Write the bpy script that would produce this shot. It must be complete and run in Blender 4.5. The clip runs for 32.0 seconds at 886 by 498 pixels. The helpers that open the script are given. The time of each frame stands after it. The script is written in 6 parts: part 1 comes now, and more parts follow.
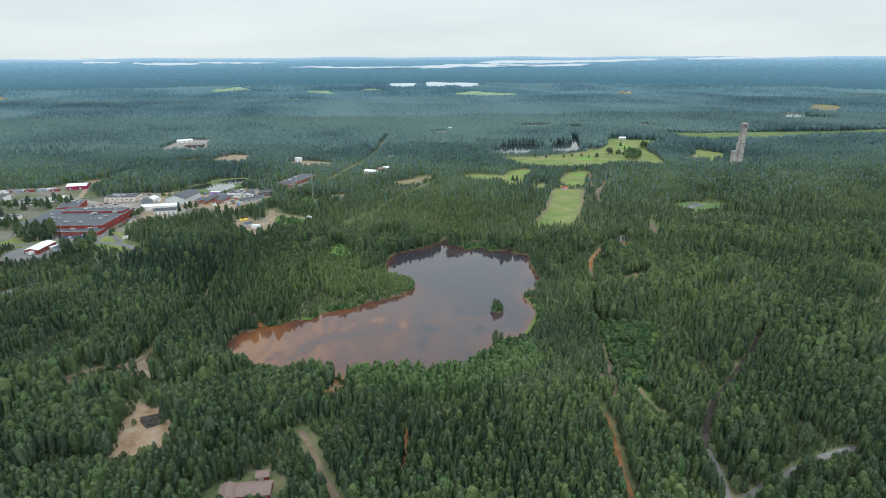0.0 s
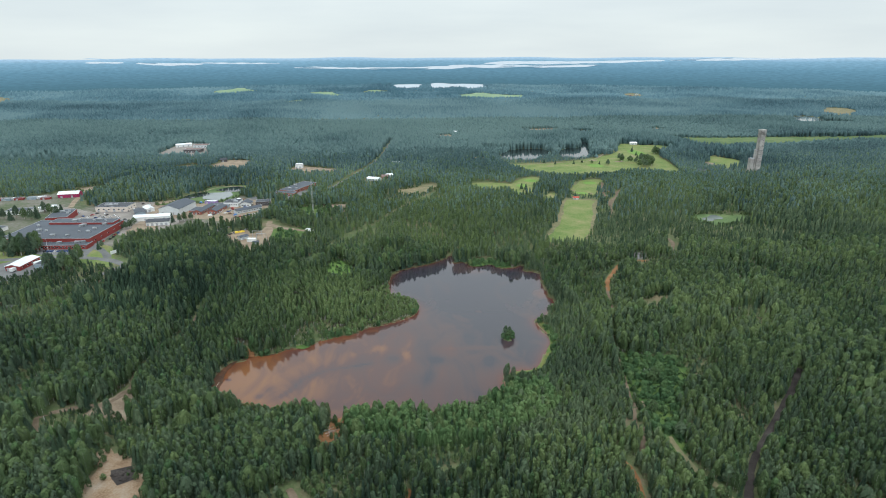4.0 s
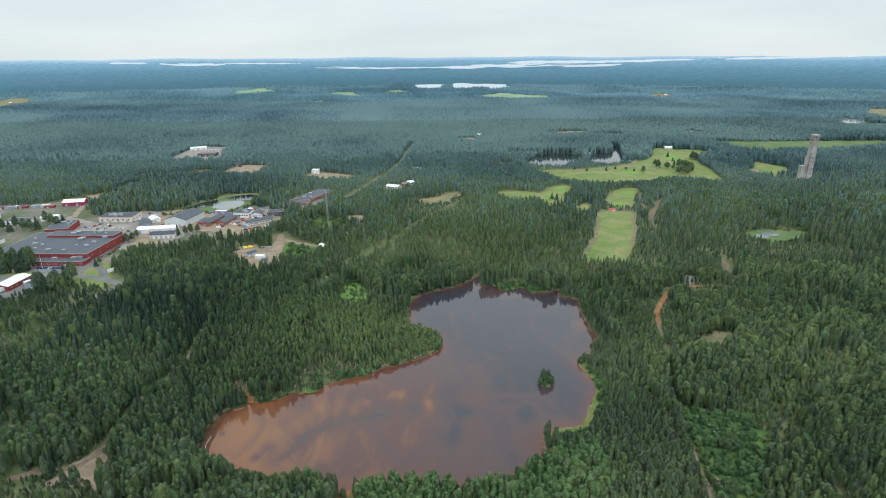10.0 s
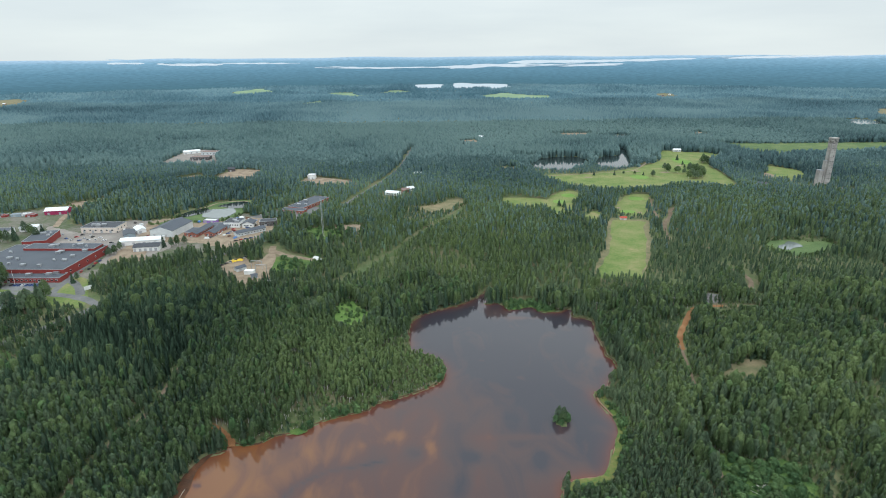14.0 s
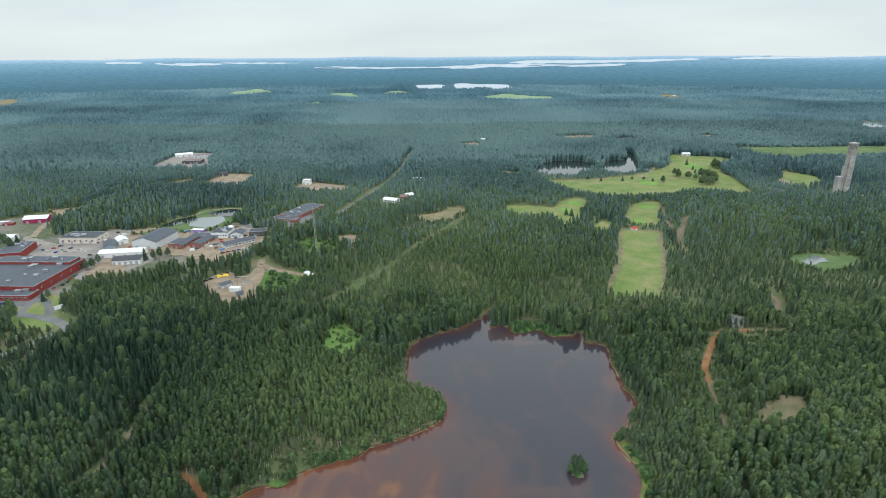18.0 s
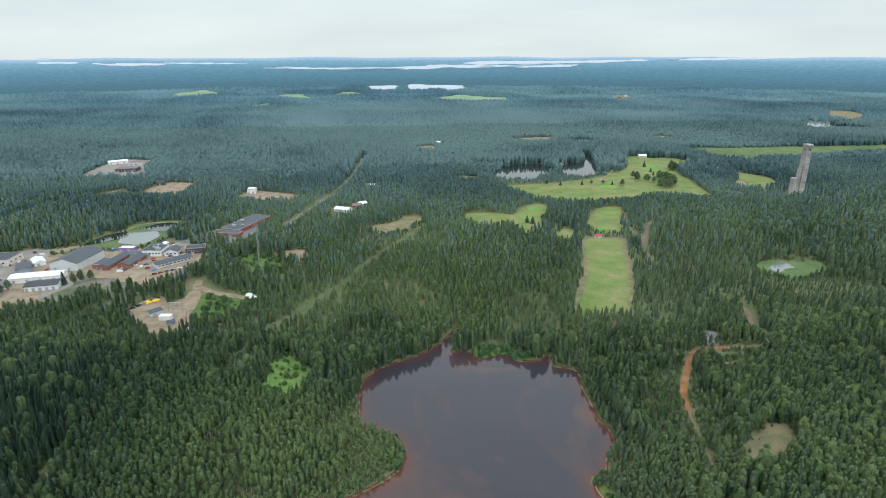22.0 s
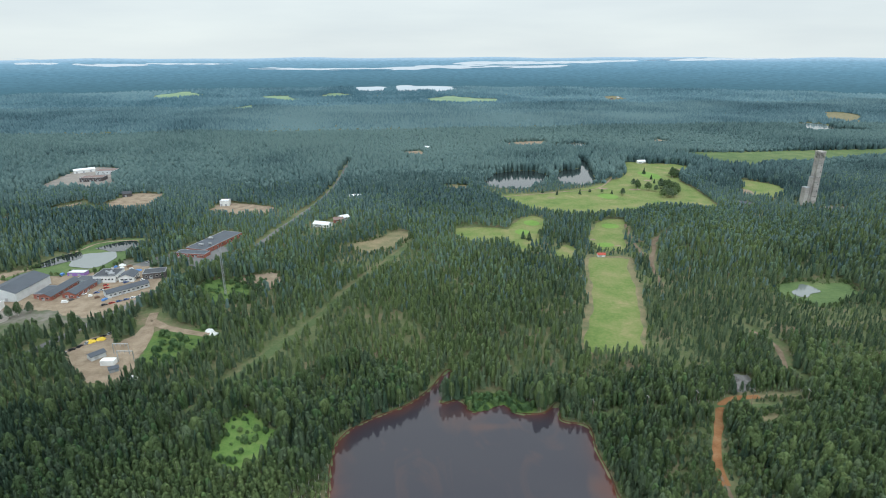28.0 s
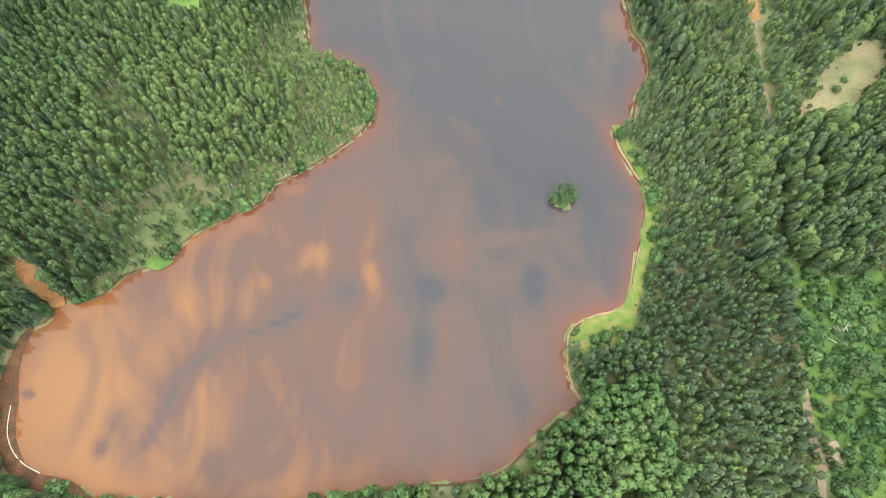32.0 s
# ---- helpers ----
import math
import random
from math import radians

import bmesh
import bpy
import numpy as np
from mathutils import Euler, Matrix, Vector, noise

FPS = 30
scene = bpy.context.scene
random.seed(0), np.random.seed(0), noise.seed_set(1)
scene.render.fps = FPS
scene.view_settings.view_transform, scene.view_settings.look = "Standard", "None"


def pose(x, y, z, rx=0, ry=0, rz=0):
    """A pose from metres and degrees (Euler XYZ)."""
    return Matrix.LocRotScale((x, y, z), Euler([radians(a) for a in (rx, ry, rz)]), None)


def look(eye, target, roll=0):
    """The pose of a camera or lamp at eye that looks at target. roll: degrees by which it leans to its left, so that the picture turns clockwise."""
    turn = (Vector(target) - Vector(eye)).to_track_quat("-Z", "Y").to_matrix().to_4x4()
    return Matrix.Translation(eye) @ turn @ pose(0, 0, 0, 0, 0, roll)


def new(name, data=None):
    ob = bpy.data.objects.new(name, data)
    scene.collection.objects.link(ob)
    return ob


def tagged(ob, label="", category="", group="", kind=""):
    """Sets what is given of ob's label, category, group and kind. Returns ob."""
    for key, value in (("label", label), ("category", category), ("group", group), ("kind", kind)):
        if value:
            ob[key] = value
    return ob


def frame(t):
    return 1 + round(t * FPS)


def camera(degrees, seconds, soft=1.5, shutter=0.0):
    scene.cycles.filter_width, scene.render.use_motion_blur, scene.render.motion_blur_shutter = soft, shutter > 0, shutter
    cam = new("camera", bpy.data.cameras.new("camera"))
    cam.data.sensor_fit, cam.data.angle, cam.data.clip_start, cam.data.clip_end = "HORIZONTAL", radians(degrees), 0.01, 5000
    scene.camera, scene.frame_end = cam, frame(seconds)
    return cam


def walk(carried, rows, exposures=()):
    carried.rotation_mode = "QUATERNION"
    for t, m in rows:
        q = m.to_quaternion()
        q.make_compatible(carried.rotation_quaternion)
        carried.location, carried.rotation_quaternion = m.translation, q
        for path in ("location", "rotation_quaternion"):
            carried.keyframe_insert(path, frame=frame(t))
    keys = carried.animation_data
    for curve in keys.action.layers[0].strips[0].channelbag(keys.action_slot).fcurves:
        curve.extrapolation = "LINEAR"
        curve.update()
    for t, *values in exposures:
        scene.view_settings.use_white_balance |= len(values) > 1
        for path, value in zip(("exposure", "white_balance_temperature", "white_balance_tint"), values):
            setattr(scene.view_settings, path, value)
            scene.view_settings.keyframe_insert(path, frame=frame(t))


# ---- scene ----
cam = camera(75.6, 32.0, 1.0)
PATH = [
    (0, (2.152, -123.48, 186.962), (2.222, -121.591, 186.31), -0.2),
    (1, (1.975, -114.566, 189.557), (2.044, -112.676, 188.905), -0.1),
    (2, (1.844, -105.943, 191.184), (1.915, -104.054, 190.533), -0.1),
    (2.5, (2.006, -101.445, 191.355), (2.076, -99.556, 190.703), -0.1),
    (4.5, (1.076, -82.526, 191.233), (1.113, -80.635, 190.581), -0.1),
    (5, (0.531, -78.232, 191.378), (0.531, -76.341, 190.726), -0.2),
    (5.5, (0.553, -73.785, 191.448), (0.539, -71.895, 190.795), -0.2),
    (6, (0.13, -69.227, 191.799), (0.115, -67.337, 191.146), -0.2),
    (7, (-0.329, -59.653, 191.602), (-0.344, -57.763, 190.948), -0.2),
    (8, (-1.318, -49.875, 191.001), (-1.33, -47.985, 190.348), -0.2),
    (9, (-1.641, -40.458, 190.985), (-1.654, -38.568, 190.332), -0.3),
    (10, (-2.254, -30.256, 191.278), (-2.267, -28.366, 190.625), -0.3),
    (11, (-2.745, -20.707, 191.512), (-2.758, -18.817, 190.858), -0.3),
    (12, (-3.13, -11.668, 192.061), (-3.144, -9.779, 191.406), -0.3),
    (13, (-3.537, -2.53, 192.474), (-3.552, -0.641, 191.818), -0.4),
    (14, (-4.314, 7.939, 191.881), (-4.328, 9.829, 191.226), -0.4),
    (14.5, (-4.396, 12.905, 191.864), (-4.41, 14.794, 191.208), -0.3),
    (16.5, (-5.08, 32.052, 191.806), (-5.094, 33.941, 191.151), -0.3),
    (17, (-4.86, 37.015, 191.962), (-4.875, 38.904, 191.307), -0.3),
    (18, (-4.531, 46.594, 192.039), (-4.547, 48.484, 191.384), -0.3),
    (19, (-4.805, 56.505, 192.05), (-4.819, 58.395, 191.394), -0.3),
    (20, (-4.775, 66.097, 191.89), (-4.786, 67.986, 191.235), -0.3),
    (20.5, (-4.623, 70.696, 191.923), (-4.609, 72.586, 191.269), -0.2),
    (21, (-3.773, 75.38, 191.862), (-3.701, 77.269, 191.208), -0.1),
    (21.5, (-2.878, 80.012, 191.973), (-2.77, 81.899, 191.319), -0.1),
    (22, (-2.848, 84.819, 192.029), (-2.716, 86.704, 191.375), -0.1),
    (23, (-2.298, 93.894, 191.617), (-2.163, 95.779, 190.962), -0.0),
    (24, (-1.152, 103.621, 191.751), (-1.017, 105.506, 191.097), -0.1),
    (25, (-0.47, 113.068, 192.185), (-0.334, 114.952, 191.53), -0.1),
    (25.5, (0.176, 117.823, 192.483), (0.312, 119.708, 191.828), -0.1),
    (27.5, (2.343, 137.419, 192.748), (2.497, 139.303, 192.095), -0.1),
    (28, (2.901, 142.518, 192.62), (3.067, 144.4, 191.967), -0.1),
    (28.5, (3.881, 147.419, 192.433), (4.058, 149.301, 191.779), -0.2),
    (29, (4.773, 152.081, 192.265), (4.962, 153.962, 191.611), -0.1),
    (29.5, (5.263, 156.348, 191.726), (5.454, 158.228, 191.072), -0.1),
    (30, (5.003, 161.297, 190.607), (5.187, 163.082, 189.725), -0.1),
    (30.5, (4.198, 167.979, 188.559), (4.368, 169.546, 187.329), -0.2),
    (31, (3.474, 173.959, 186.529), (3.625, 175.256, 185.014), 0.1),
    (31.5, (2.998, 179.884, 185.267), (3.125, 180.892, 183.544), 0.5),
    (32, (1.704, 184.36, 184.16), (1.814, 185.101, 182.305), 1.8),
]
walk(cam, [(t, look(eye, target, roll)) for t, eye, target, roll in PATH],
     [(0, 0.1, 5300, 10), (29.6, 0.1, 5300, 10), (30, 0.25, 5400, 10), (30.5, 0.95, 5650, 8), (31.2, 1.36, 5800, 6), (32, 1.40, 5850, 4)])

# ---- world and sun: a bright, thinly clouded sky ----
world = bpy.data.worlds.new("overcast_sky")
scene.world = world
world.use_nodes = True
wn, wl = world.node_tree.nodes, world.node_tree.links
sky = wn.new("ShaderNodeTexSky")
sky.sky_type, sky.sun_disc = "NISHITA", False
sky.sun_elevation, sky.sun_rotation = radians(59), radians(168)
sky_gain = wn.new("ShaderNodeMix")
sky_gain.data_type, sky_gain.blend_type = "RGBA", "MULTIPLY"
sky_gain.inputs[0].default_value = 1
sky_gain.inputs[7].default_value = (0.09, 0.09, 0.09, 1)
wl.new(sky.outputs[0], sky_gain.inputs[6])
cloud_at = wn.new("ShaderNodeTexCoord")
cloud_map = wn.new("ShaderNodeMapping")
cloud_map.inputs["Scale"].default_value = (1.2, 1.2, 9.0)
wl.new(cloud_at.outputs["Generated"], cloud_map.inputs[0])
cloud = wn.new("ShaderNodeTexNoise")
cloud.inputs["Scale"].default_value, cloud.inputs["Detail"].default_value = 2.2, 6
wl.new(cloud_map.outputs[0], cloud.inputs[0])
cloud_tone = wn.new("ShaderNodeValToRGB")
cloud_tone.color_ramp.elements[0].position, cloud_tone.color_ramp.elements[0].color = 0.3, (0.805, 0.773, 0.638, 1)
cloud_tone.color_ramp.elements[1].position, cloud_tone.color_ramp.elements[1].color = 0.7, (0.93, 0.880, 0.702, 1)
wl.new(cloud.outputs[0], cloud_tone.inputs[0])
cover = wn.new("ShaderNodeMix")
cover.data_type = "RGBA"
cover.inputs[0].default_value = 0.9
wl.new(sky_gain.outputs[2], cover.inputs[6])
wl.new(cloud_tone.outputs[0], cover.inputs[7])
# a clouded sky is brighter overhead than at the horizon
cloud_up = wn.new("ShaderNodeSeparateXYZ")
wl.new(cloud_at.outputs["Generated"], cloud_up.inputs[0])
zenith = wn.new("ShaderNodeMapRange")
zenith.interpolation_type = "SMOOTHSTEP"
zenith.inputs[1].default_value, zenith.inputs[2].default_value = 0.06, 0.45
zenith.inputs[3].default_value, zenith.inputs[4].default_value = 0.98, 1.68
wl.new(cloud_up.outputs["Z"], zenith.inputs[0])
dome = wn.new("ShaderNodeVectorMath")
dome.operation = "SCALE"
wl.new(cover.outputs[2], dome.inputs[0])
wl.new(zenith.outputs[0], dome.inputs["Scale"])
wl.new(dome.outputs[0], wn["Background"].inputs[0])
wn["Background"].inputs[1].default_value = 1.0

sun = new("sun", bpy.data.lights.new("sun", "SUN"))
sun.data.energy, sun.data.angle, sun.data.color = 0.8, radians(25), (1.0, 0.96, 0.9)
sun.matrix_world = look((15, -70, 120), (0, 0, 0))

# ---- materials ----
def surface(name, tones, scale=0.2, rough=0.9, detail=6, bump=0.0, bump_scale=1.0, spec=0.3, metal=0.0, attribute="", at=(0.3, 0.7), grain=0.0):
    """A procedural surface: two noises between the given tones, with relief."""
    m = bpy.data.materials.new(name)
    m.use_nodes = True
    n, l = m.node_tree.nodes, m.node_tree.links
    b = n["Principled BSDF"]
    b.inputs["Roughness"].default_value, b.inputs["Metallic"].default_value = rough, metal
    b.inputs["Specular IOR Level"].default_value = spec
    geo = n.new("ShaderNodeNewGeometry")
    big, small = n.new("ShaderNodeTexNoise"), n.new("ShaderNodeTexNoise")
    for t, s, d in ((big, scale, detail), (small, grain or scale * 9, 4)):
        t.inputs["Scale"].default_value, t.inputs["Detail"].default_value = s, d
        l.new(geo.outputs["Position"], t.inputs[0])
    mixed = n.new("ShaderNodeMath")
    mixed.operation = "MULTIPLY_ADD"
    mixed.inputs[1].default_value = 0.35
    l.new(small.outputs[0], mixed.inputs[0])
    half = n.new("ShaderNodeMath")
    half.operation = "MULTIPLY"
    half.inputs[1].default_value = 0.65
    if attribute:
        a = n.new("ShaderNodeAttribute")
        a.attribute_name = attribute
        both = n.new("ShaderNodeMath")
        both.operation = "MULTIPLY_ADD"
        both.inputs[1].default_value = 0.45
        l.new(big.outputs[0], both.inputs[0])
        low = n.new("ShaderNodeMath")
        low.operation = "MULTIPLY"
        low.inputs[1].default_value = 0.55
        l.new(a.outputs["Fac"], low.inputs[0])
        l.new(low.outputs[0], both.inputs[2])
        l.new(both.outputs[0], half.inputs[0])
    else:
        l.new(big.outputs[0], half.inputs[0])
    l.new(half.outputs[0], mixed.inputs[2])
    ramp = n.new("ShaderNodeValToRGB")
    while len(ramp.color_ramp.elements) < len(tones):
        ramp.color_ramp.elements.new(0.5)
    for i, (e, c) in enumerate(zip(ramp.color_ramp.elements, tones)):
        e.position = at[0] + (at[1] - at[0]) * i / max(1, len(tones) - 1)
        e.color = (*c, 1)
    l.new(mixed.outputs[0], ramp.inputs[0])
    l.new(ramp.outputs[0], b.inputs["Base Color"])
    if bump:
        t = n.new("ShaderNodeTexNoise")
        t.inputs["Scale"].default_value, t.inputs["Detail"].default_value = bump_scale, 5
        l.new(geo.outputs["Position"], t.inputs[0])
        bp = n.new("ShaderNodeBump")
        bp.inputs["Strength"].default_value, bp.inputs["Distance"].default_value = bump, 1.0
        l.new(t.outputs[0], bp.inputs["Height"])
        l.new(bp.outputs[0], b.inputs["Normal"])
    return m


FLOOR = surface("forest_floor", [(0.065, 0.095, 0.036), (0.11, 0.14, 0.055), (0.16, 0.16, 0.08), (0.24, 0.175, 0.125)], 0.06, bump=0.6, bump_scale=0.7)
GRASS = surface("mown_grass", [(0.095, 0.150, 0.034), (0.140, 0.195, 0.048), (0.195, 0.215, 0.074), (0.28, 0.235, 0.115)], 0.05, bump=0.3, bump_scale=1.5)
SHRUB = surface("lush_meadow", [(0.042, 0.085, 0.024), (0.072, 0.128, 0.030), (0.11, 0.165, 0.038), (0.17, 0.155, 0.06)], 0.16, bump=0.8, bump_scale=0.8)
DRY = surface("dry_grass", [(0.09, 0.12, 0.05), (0.19, 0.17, 0.09), (0.29, 0.225, 0.135)], 0.09, bump=0.4, bump_scale=1.0)
SAND = surface("sand", [(0.16, 0.12, 0.08), (0.27, 0.21, 0.145), (0.36, 0.295, 0.215)], 0.12, bump=0.4, bump_scale=0.8)
OCHRE = surface("ochre_earth", [(0.155, 0.066, 0.026), (0.265, 0.130, 0.052), (0.34, 0.205, 0.105)], 0.12, bump=0.4, bump_scale=0.8)
PEAT = surface("dark_slag", [(0.03, 0.025, 0.022), (0.06, 0.05, 0.045), (0.10, 0.085, 0.075)], 0.15, bump=0.5, bump_scale=1.0)
ROCK = surface("grey_rubble", [(0.10, 0.095, 0.095), (0.19, 0.183, 0.175), (0.30, 0.285, 0.275)], 0.3, bump=0.8, bump_scale=0.5)
ASPHALT = surface("asphalt", [(0.11, 0.11, 0.11), (0.16, 0.16, 0.157), (0.21, 0.21, 0.205)], 0.06, rough=0.85)
YARD = surface("gravel_yard", [(0.17, 0.155, 0.135), (0.25, 0.225, 0.20), (0.33, 0.30, 0.265)], 0.05, bump=0.2, bump_scale=0.5)
LOT = surface("trodden_lot", [(0.045, 0.08, 0.024), (0.09, 0.11, 0.052), (0.165, 0.155, 0.125), (0.24, 0.22, 0.19)], 0.03, bump=0.2, bump_scale=0.5)
MEADOW = surface("meadow_grass", [(0.08, 0.15, 0.032), (0.135, 0.225, 0.05), (0.20, 0.255, 0.08)], 0.15, bump=0.5, bump_scale=1.0)
# Field green paled towards blue-grey, with distance haze put into the colour.
FIELD = surface("hazed_farm_field", [(0.15, 0.22, 0.13), (0.21, 0.30, 0.17), (0.28, 0.34, 0.22)], 0.01)
TRACK = surface("track_sand", [(0.12, 0.09, 0.058), (0.19, 0.142, 0.096), (0.265, 0.205, 0.145)], 0.3, bump=0.3, bump_scale=1.0)
GREEN = surface("putting_grass", [(0.12, 0.22, 0.035), (0.16, 0.27, 0.05), (0.21, 0.29, 0.075)], 0.05)
MARSH = surface("marsh_grass", [(0.06, 0.10, 0.035), (0.10, 0.15, 0.05), (0.16, 0.19, 0.075)], 0.04, bump=0.6, bump_scale=0.4)
BANK = surface("shore_grass", [(0.045, 0.10, 0.02), (0.10, 0.15, 0.032), (0.17, 0.17, 0.05), (0.22, 0.18, 0.08)], 0.3, bump=0.6, bump_scale=1.0)
MUD = surface("rusty_mud", [(0.03, 0.02, 0.013), (0.075, 0.033, 0.015), (0.16, 0.072, 0.033)], 0.2, rough=0.6, bump=0.4, bump_scale=1.2)
SILT = surface("pink_silt", [(0.20, 0.10, 0.055), (0.28, 0.17, 0.11), (0.33, 0.235, 0.17)], 0.25, rough=0.6, bump=0.3, bump_scale=1.0)
PIT = surface("pit_sand", [(0.15, 0.085, 0.04), (0.30, 0.21, 0.13), (0.37, 0.31, 0.24)], 0.11, rough=0.8, bump=0.4, bump_scale=0.8)
RIDE = surface("ride_grass", [(0.055, 0.095, 0.033), (0.095, 0.13, 0.05), (0.17, 0.155, 0.08)], 0.06, bump=0.5, bump_scale=0.6)
FOAM = surface("white_foam", [(0.30, 0.26, 0.20), (0.62, 0.58, 0.50)], 1.0)


def paint(name, c, rough=0.6, scale=0.25, metal=0.0):
    """A painted or coated surface with faint stains."""
    return surface(name, [tuple(0.78 * v for v in c), c, tuple(min(1, 1.1 * v) for v in c)], scale, rough, metal=metal, at=(0.25, 0.75))


CONCRETE = surface("concrete", [(0.22, 0.205, 0.19), (0.36, 0.34, 0.315), (0.49, 0.465, 0.435)], 0.09, rough=0.9, bump=0.2, bump_scale=0.6)
RED, BRICK, MAGENTA = paint("red_cladding", (0.24, 0.045, 0.04)), paint("red_brick", (0.30, 0.11, 0.08)), paint("magenta_cladding", (0.32, 0.03, 0.10))
CREAM, WHITE, PALE = paint("cream_cladding", (0.66, 0.58, 0.50)), paint("white_cladding", (0.76, 0.76, 0.74)), paint("pale_cladding", (0.58, 0.60, 0.60))
BLUEGREY, PURPLE = paint("blue_grey_cladding", (0.28, 0.34, 0.38)), paint("purple_cladding", (0.30, 0.18, 0.48))
DARKWALL, BROWNWALL = paint("dark_cladding", (0.10, 0.09, 0.09)), paint("brown_boards", (0.20, 0.13, 0.09))
ROOF_GREY, ROOF_DARK, ROOF_WHITE = paint("grey_roofing", (0.088, 0.098, 0.115), 0.75, 0.1), paint("dark_roofing", (0.07, 0.075, 0.085), 0.8, 0.1), paint("white_roofing", (0.74, 0.76, 0.77), 0.5, 0.1)
ROOF_BROWN, ROOF_RED = paint("brown_roofing", (0.22, 0.16, 0.14), 0.8, 0.4), paint("red_roofing", (0.42, 0.09, 0.06), 0.7)
TRIM, METAL, FRAME, GATE = paint("trim_metal", (0.32, 0.33, 0.35), 0.4), paint("galvanised_metal", (0.45, 0.46, 0.47), 0.4, metal=0.6), paint("window_frame", (0.72, 0.72, 0.70), 0.5), paint("door_paint", (0.38, 0.39, 0.40), 0.5)
SLIT = paint("dark_recess", (0.06, 0.06, 0.065), 0.8)
PANE = paint("dark_glass", (0.03, 0.035, 0.04), 0.08)
RUBBER = paint("tyre_rubber", (0.03, 0.03, 0.03), 0.8)
CAR_WHITE, CAR_DARK, CAR_BLUE, CAR_RED, CAR_GREY = (paint(n, c, 0.3) for n, c in (("white_car_paint", (0.75, 0.75, 0.75)), ("black_car_paint", (0.03, 0.03, 0.035)), ("blue_car_paint", (0.05, 0.10, 0.28)), ("red_car_paint", (0.40, 0.04, 0.03)), ("silver_car_paint", (0.40, 0.41, 0.43))))
YELLOW, TARP = paint("yellow_paint", (0.70, 0.50, 0.05)), paint("blue_tarpaulin", (0.12, 0.25, 0.55))


def leaves(name, tones, scale=0.02, grain=2.2, tufts=1.7, airy=0.46):
    """Foliage: part of the light shines through the leaves."""
    m = surface(name, tones, scale, rough=0.7, attribute="tint", spec=0.16, at=(0.31, 0.66), grain=grain)
    n, l = m.node_tree.nodes, m.node_tree.links
    b = n["Principled BSDF"]
    geo = n.new("ShaderNodeNewGeometry")
    tuft = n.new("ShaderNodeTexNoise")
    tuft.inputs["Scale"].default_value, tuft.inputs["Detail"].default_value = tufts, 3
    l.new(geo.outputs["Position"], tuft.inputs[0])
    bp = n.new("ShaderNodeBump")
    bp.inputs["Strength"].default_value, bp.inputs["Distance"].default_value = 0.9, 0.8 / tufts
    l.new(tuft.outputs[0], bp.inputs["Height"])
    l.new(bp.outputs[0], b.inputs["Normal"])
    shine = n.new("ShaderNodeBsdfTranslucent")
    l.new(b.inputs["Base Color"].links[0].from_socket, shine.inputs[0])
    mix = n.new("ShaderNodeMixShader")
    mix.inputs[0].default_value = 0.16
    l.new(b.outputs[0], mix.inputs[1])
    l.new(shine.outputs[0], mix.inputs[2])
    # gaps between the twigs
    gap = n.new("ShaderNodeTexNoise")
    gap.inputs["Scale"].default_value, gap.inputs["Detail"].default_value, gap.inputs["Roughness"].default_value = tufts * 1.1, 2, 0.65
    l.new(geo.outputs["Position"], gap.inputs[0])
    cut = n.new("ShaderNodeMath")
    cut.operation = "LESS_THAN"
    cut.inputs[1].default_value = airy
    l.new(gap.outputs[0], cut.inputs[0])
    clear = n.new("ShaderNodeBsdfTransparent")
    thin = n.new("ShaderNodeMixShader")
    l.new(cut.outputs[0], thin.inputs[0])
    l.new(mix.outputs[0], thin.inputs[1])
    l.new(clear.outputs[0], thin.inputs[2])
    l.new(thin.outputs[0] if airy else mix.outputs[0], n["Material Output"].inputs[0])
    return m


NEEDLES = (("spruce", (0.030, 0.053, 0.036), (0.061, 0.101, 0.060), (0.097, 0.147, 0.080)), ("pine", (0.048, 0.074, 0.047), (0.094, 0.134, 0.075), (0.156, 0.204, 0.105)),
           ("birch", (0.038, 0.066, 0.030), (0.085, 0.126, 0.050), (0.158, 0.211, 0.078)), ("alder", (0.040, 0.082, 0.034), (0.086, 0.150, 0.057), (0.152, 0.226, 0.083)))
LEAF = {k: leaves(k + "_foliage", [a, b, c]) for k, a, b, c in NEEDLES}
# Distance haze painted into the leaf colours: bluer and paler the farther off.
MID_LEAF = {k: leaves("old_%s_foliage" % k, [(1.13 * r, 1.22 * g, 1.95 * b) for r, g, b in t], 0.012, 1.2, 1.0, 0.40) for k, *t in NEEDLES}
FAR_LEAF = leaves("hazed_woods_foliage", [(0.040, 0.070, 0.076), (0.085, 0.142, 0.142), (0.140, 0.210, 0.196)], 0.004, 0.5, 0.6, 0.0)
TEAL_LEAF = leaves("hazed_far_woods_foliage", [(0.052, 0.100, 0.122), (0.103, 0.180, 0.206), (0.165, 0.250, 0.260)], 0.003, 0.3, 0.6, 0.0)
HAZE_LEAF = leaves("hazed_distant_foliage", [(0.060, 0.124, 0.160), (0.108, 0.196, 0.236), (0.162, 0.258, 0.286)], 0.002, 0.2, 0.6, 0.0)
BARK = surface("pine_bark", [(0.12, 0.09, 0.07), (0.22, 0.17, 0.13), (0.34, 0.29, 0.25)], 0.8)
WHITE_BARK = surface("birch_bark", [(0.30, 0.28, 0.25), (0.55, 0.53, 0.49), (0.68, 0.66, 0.62)], 0.8)


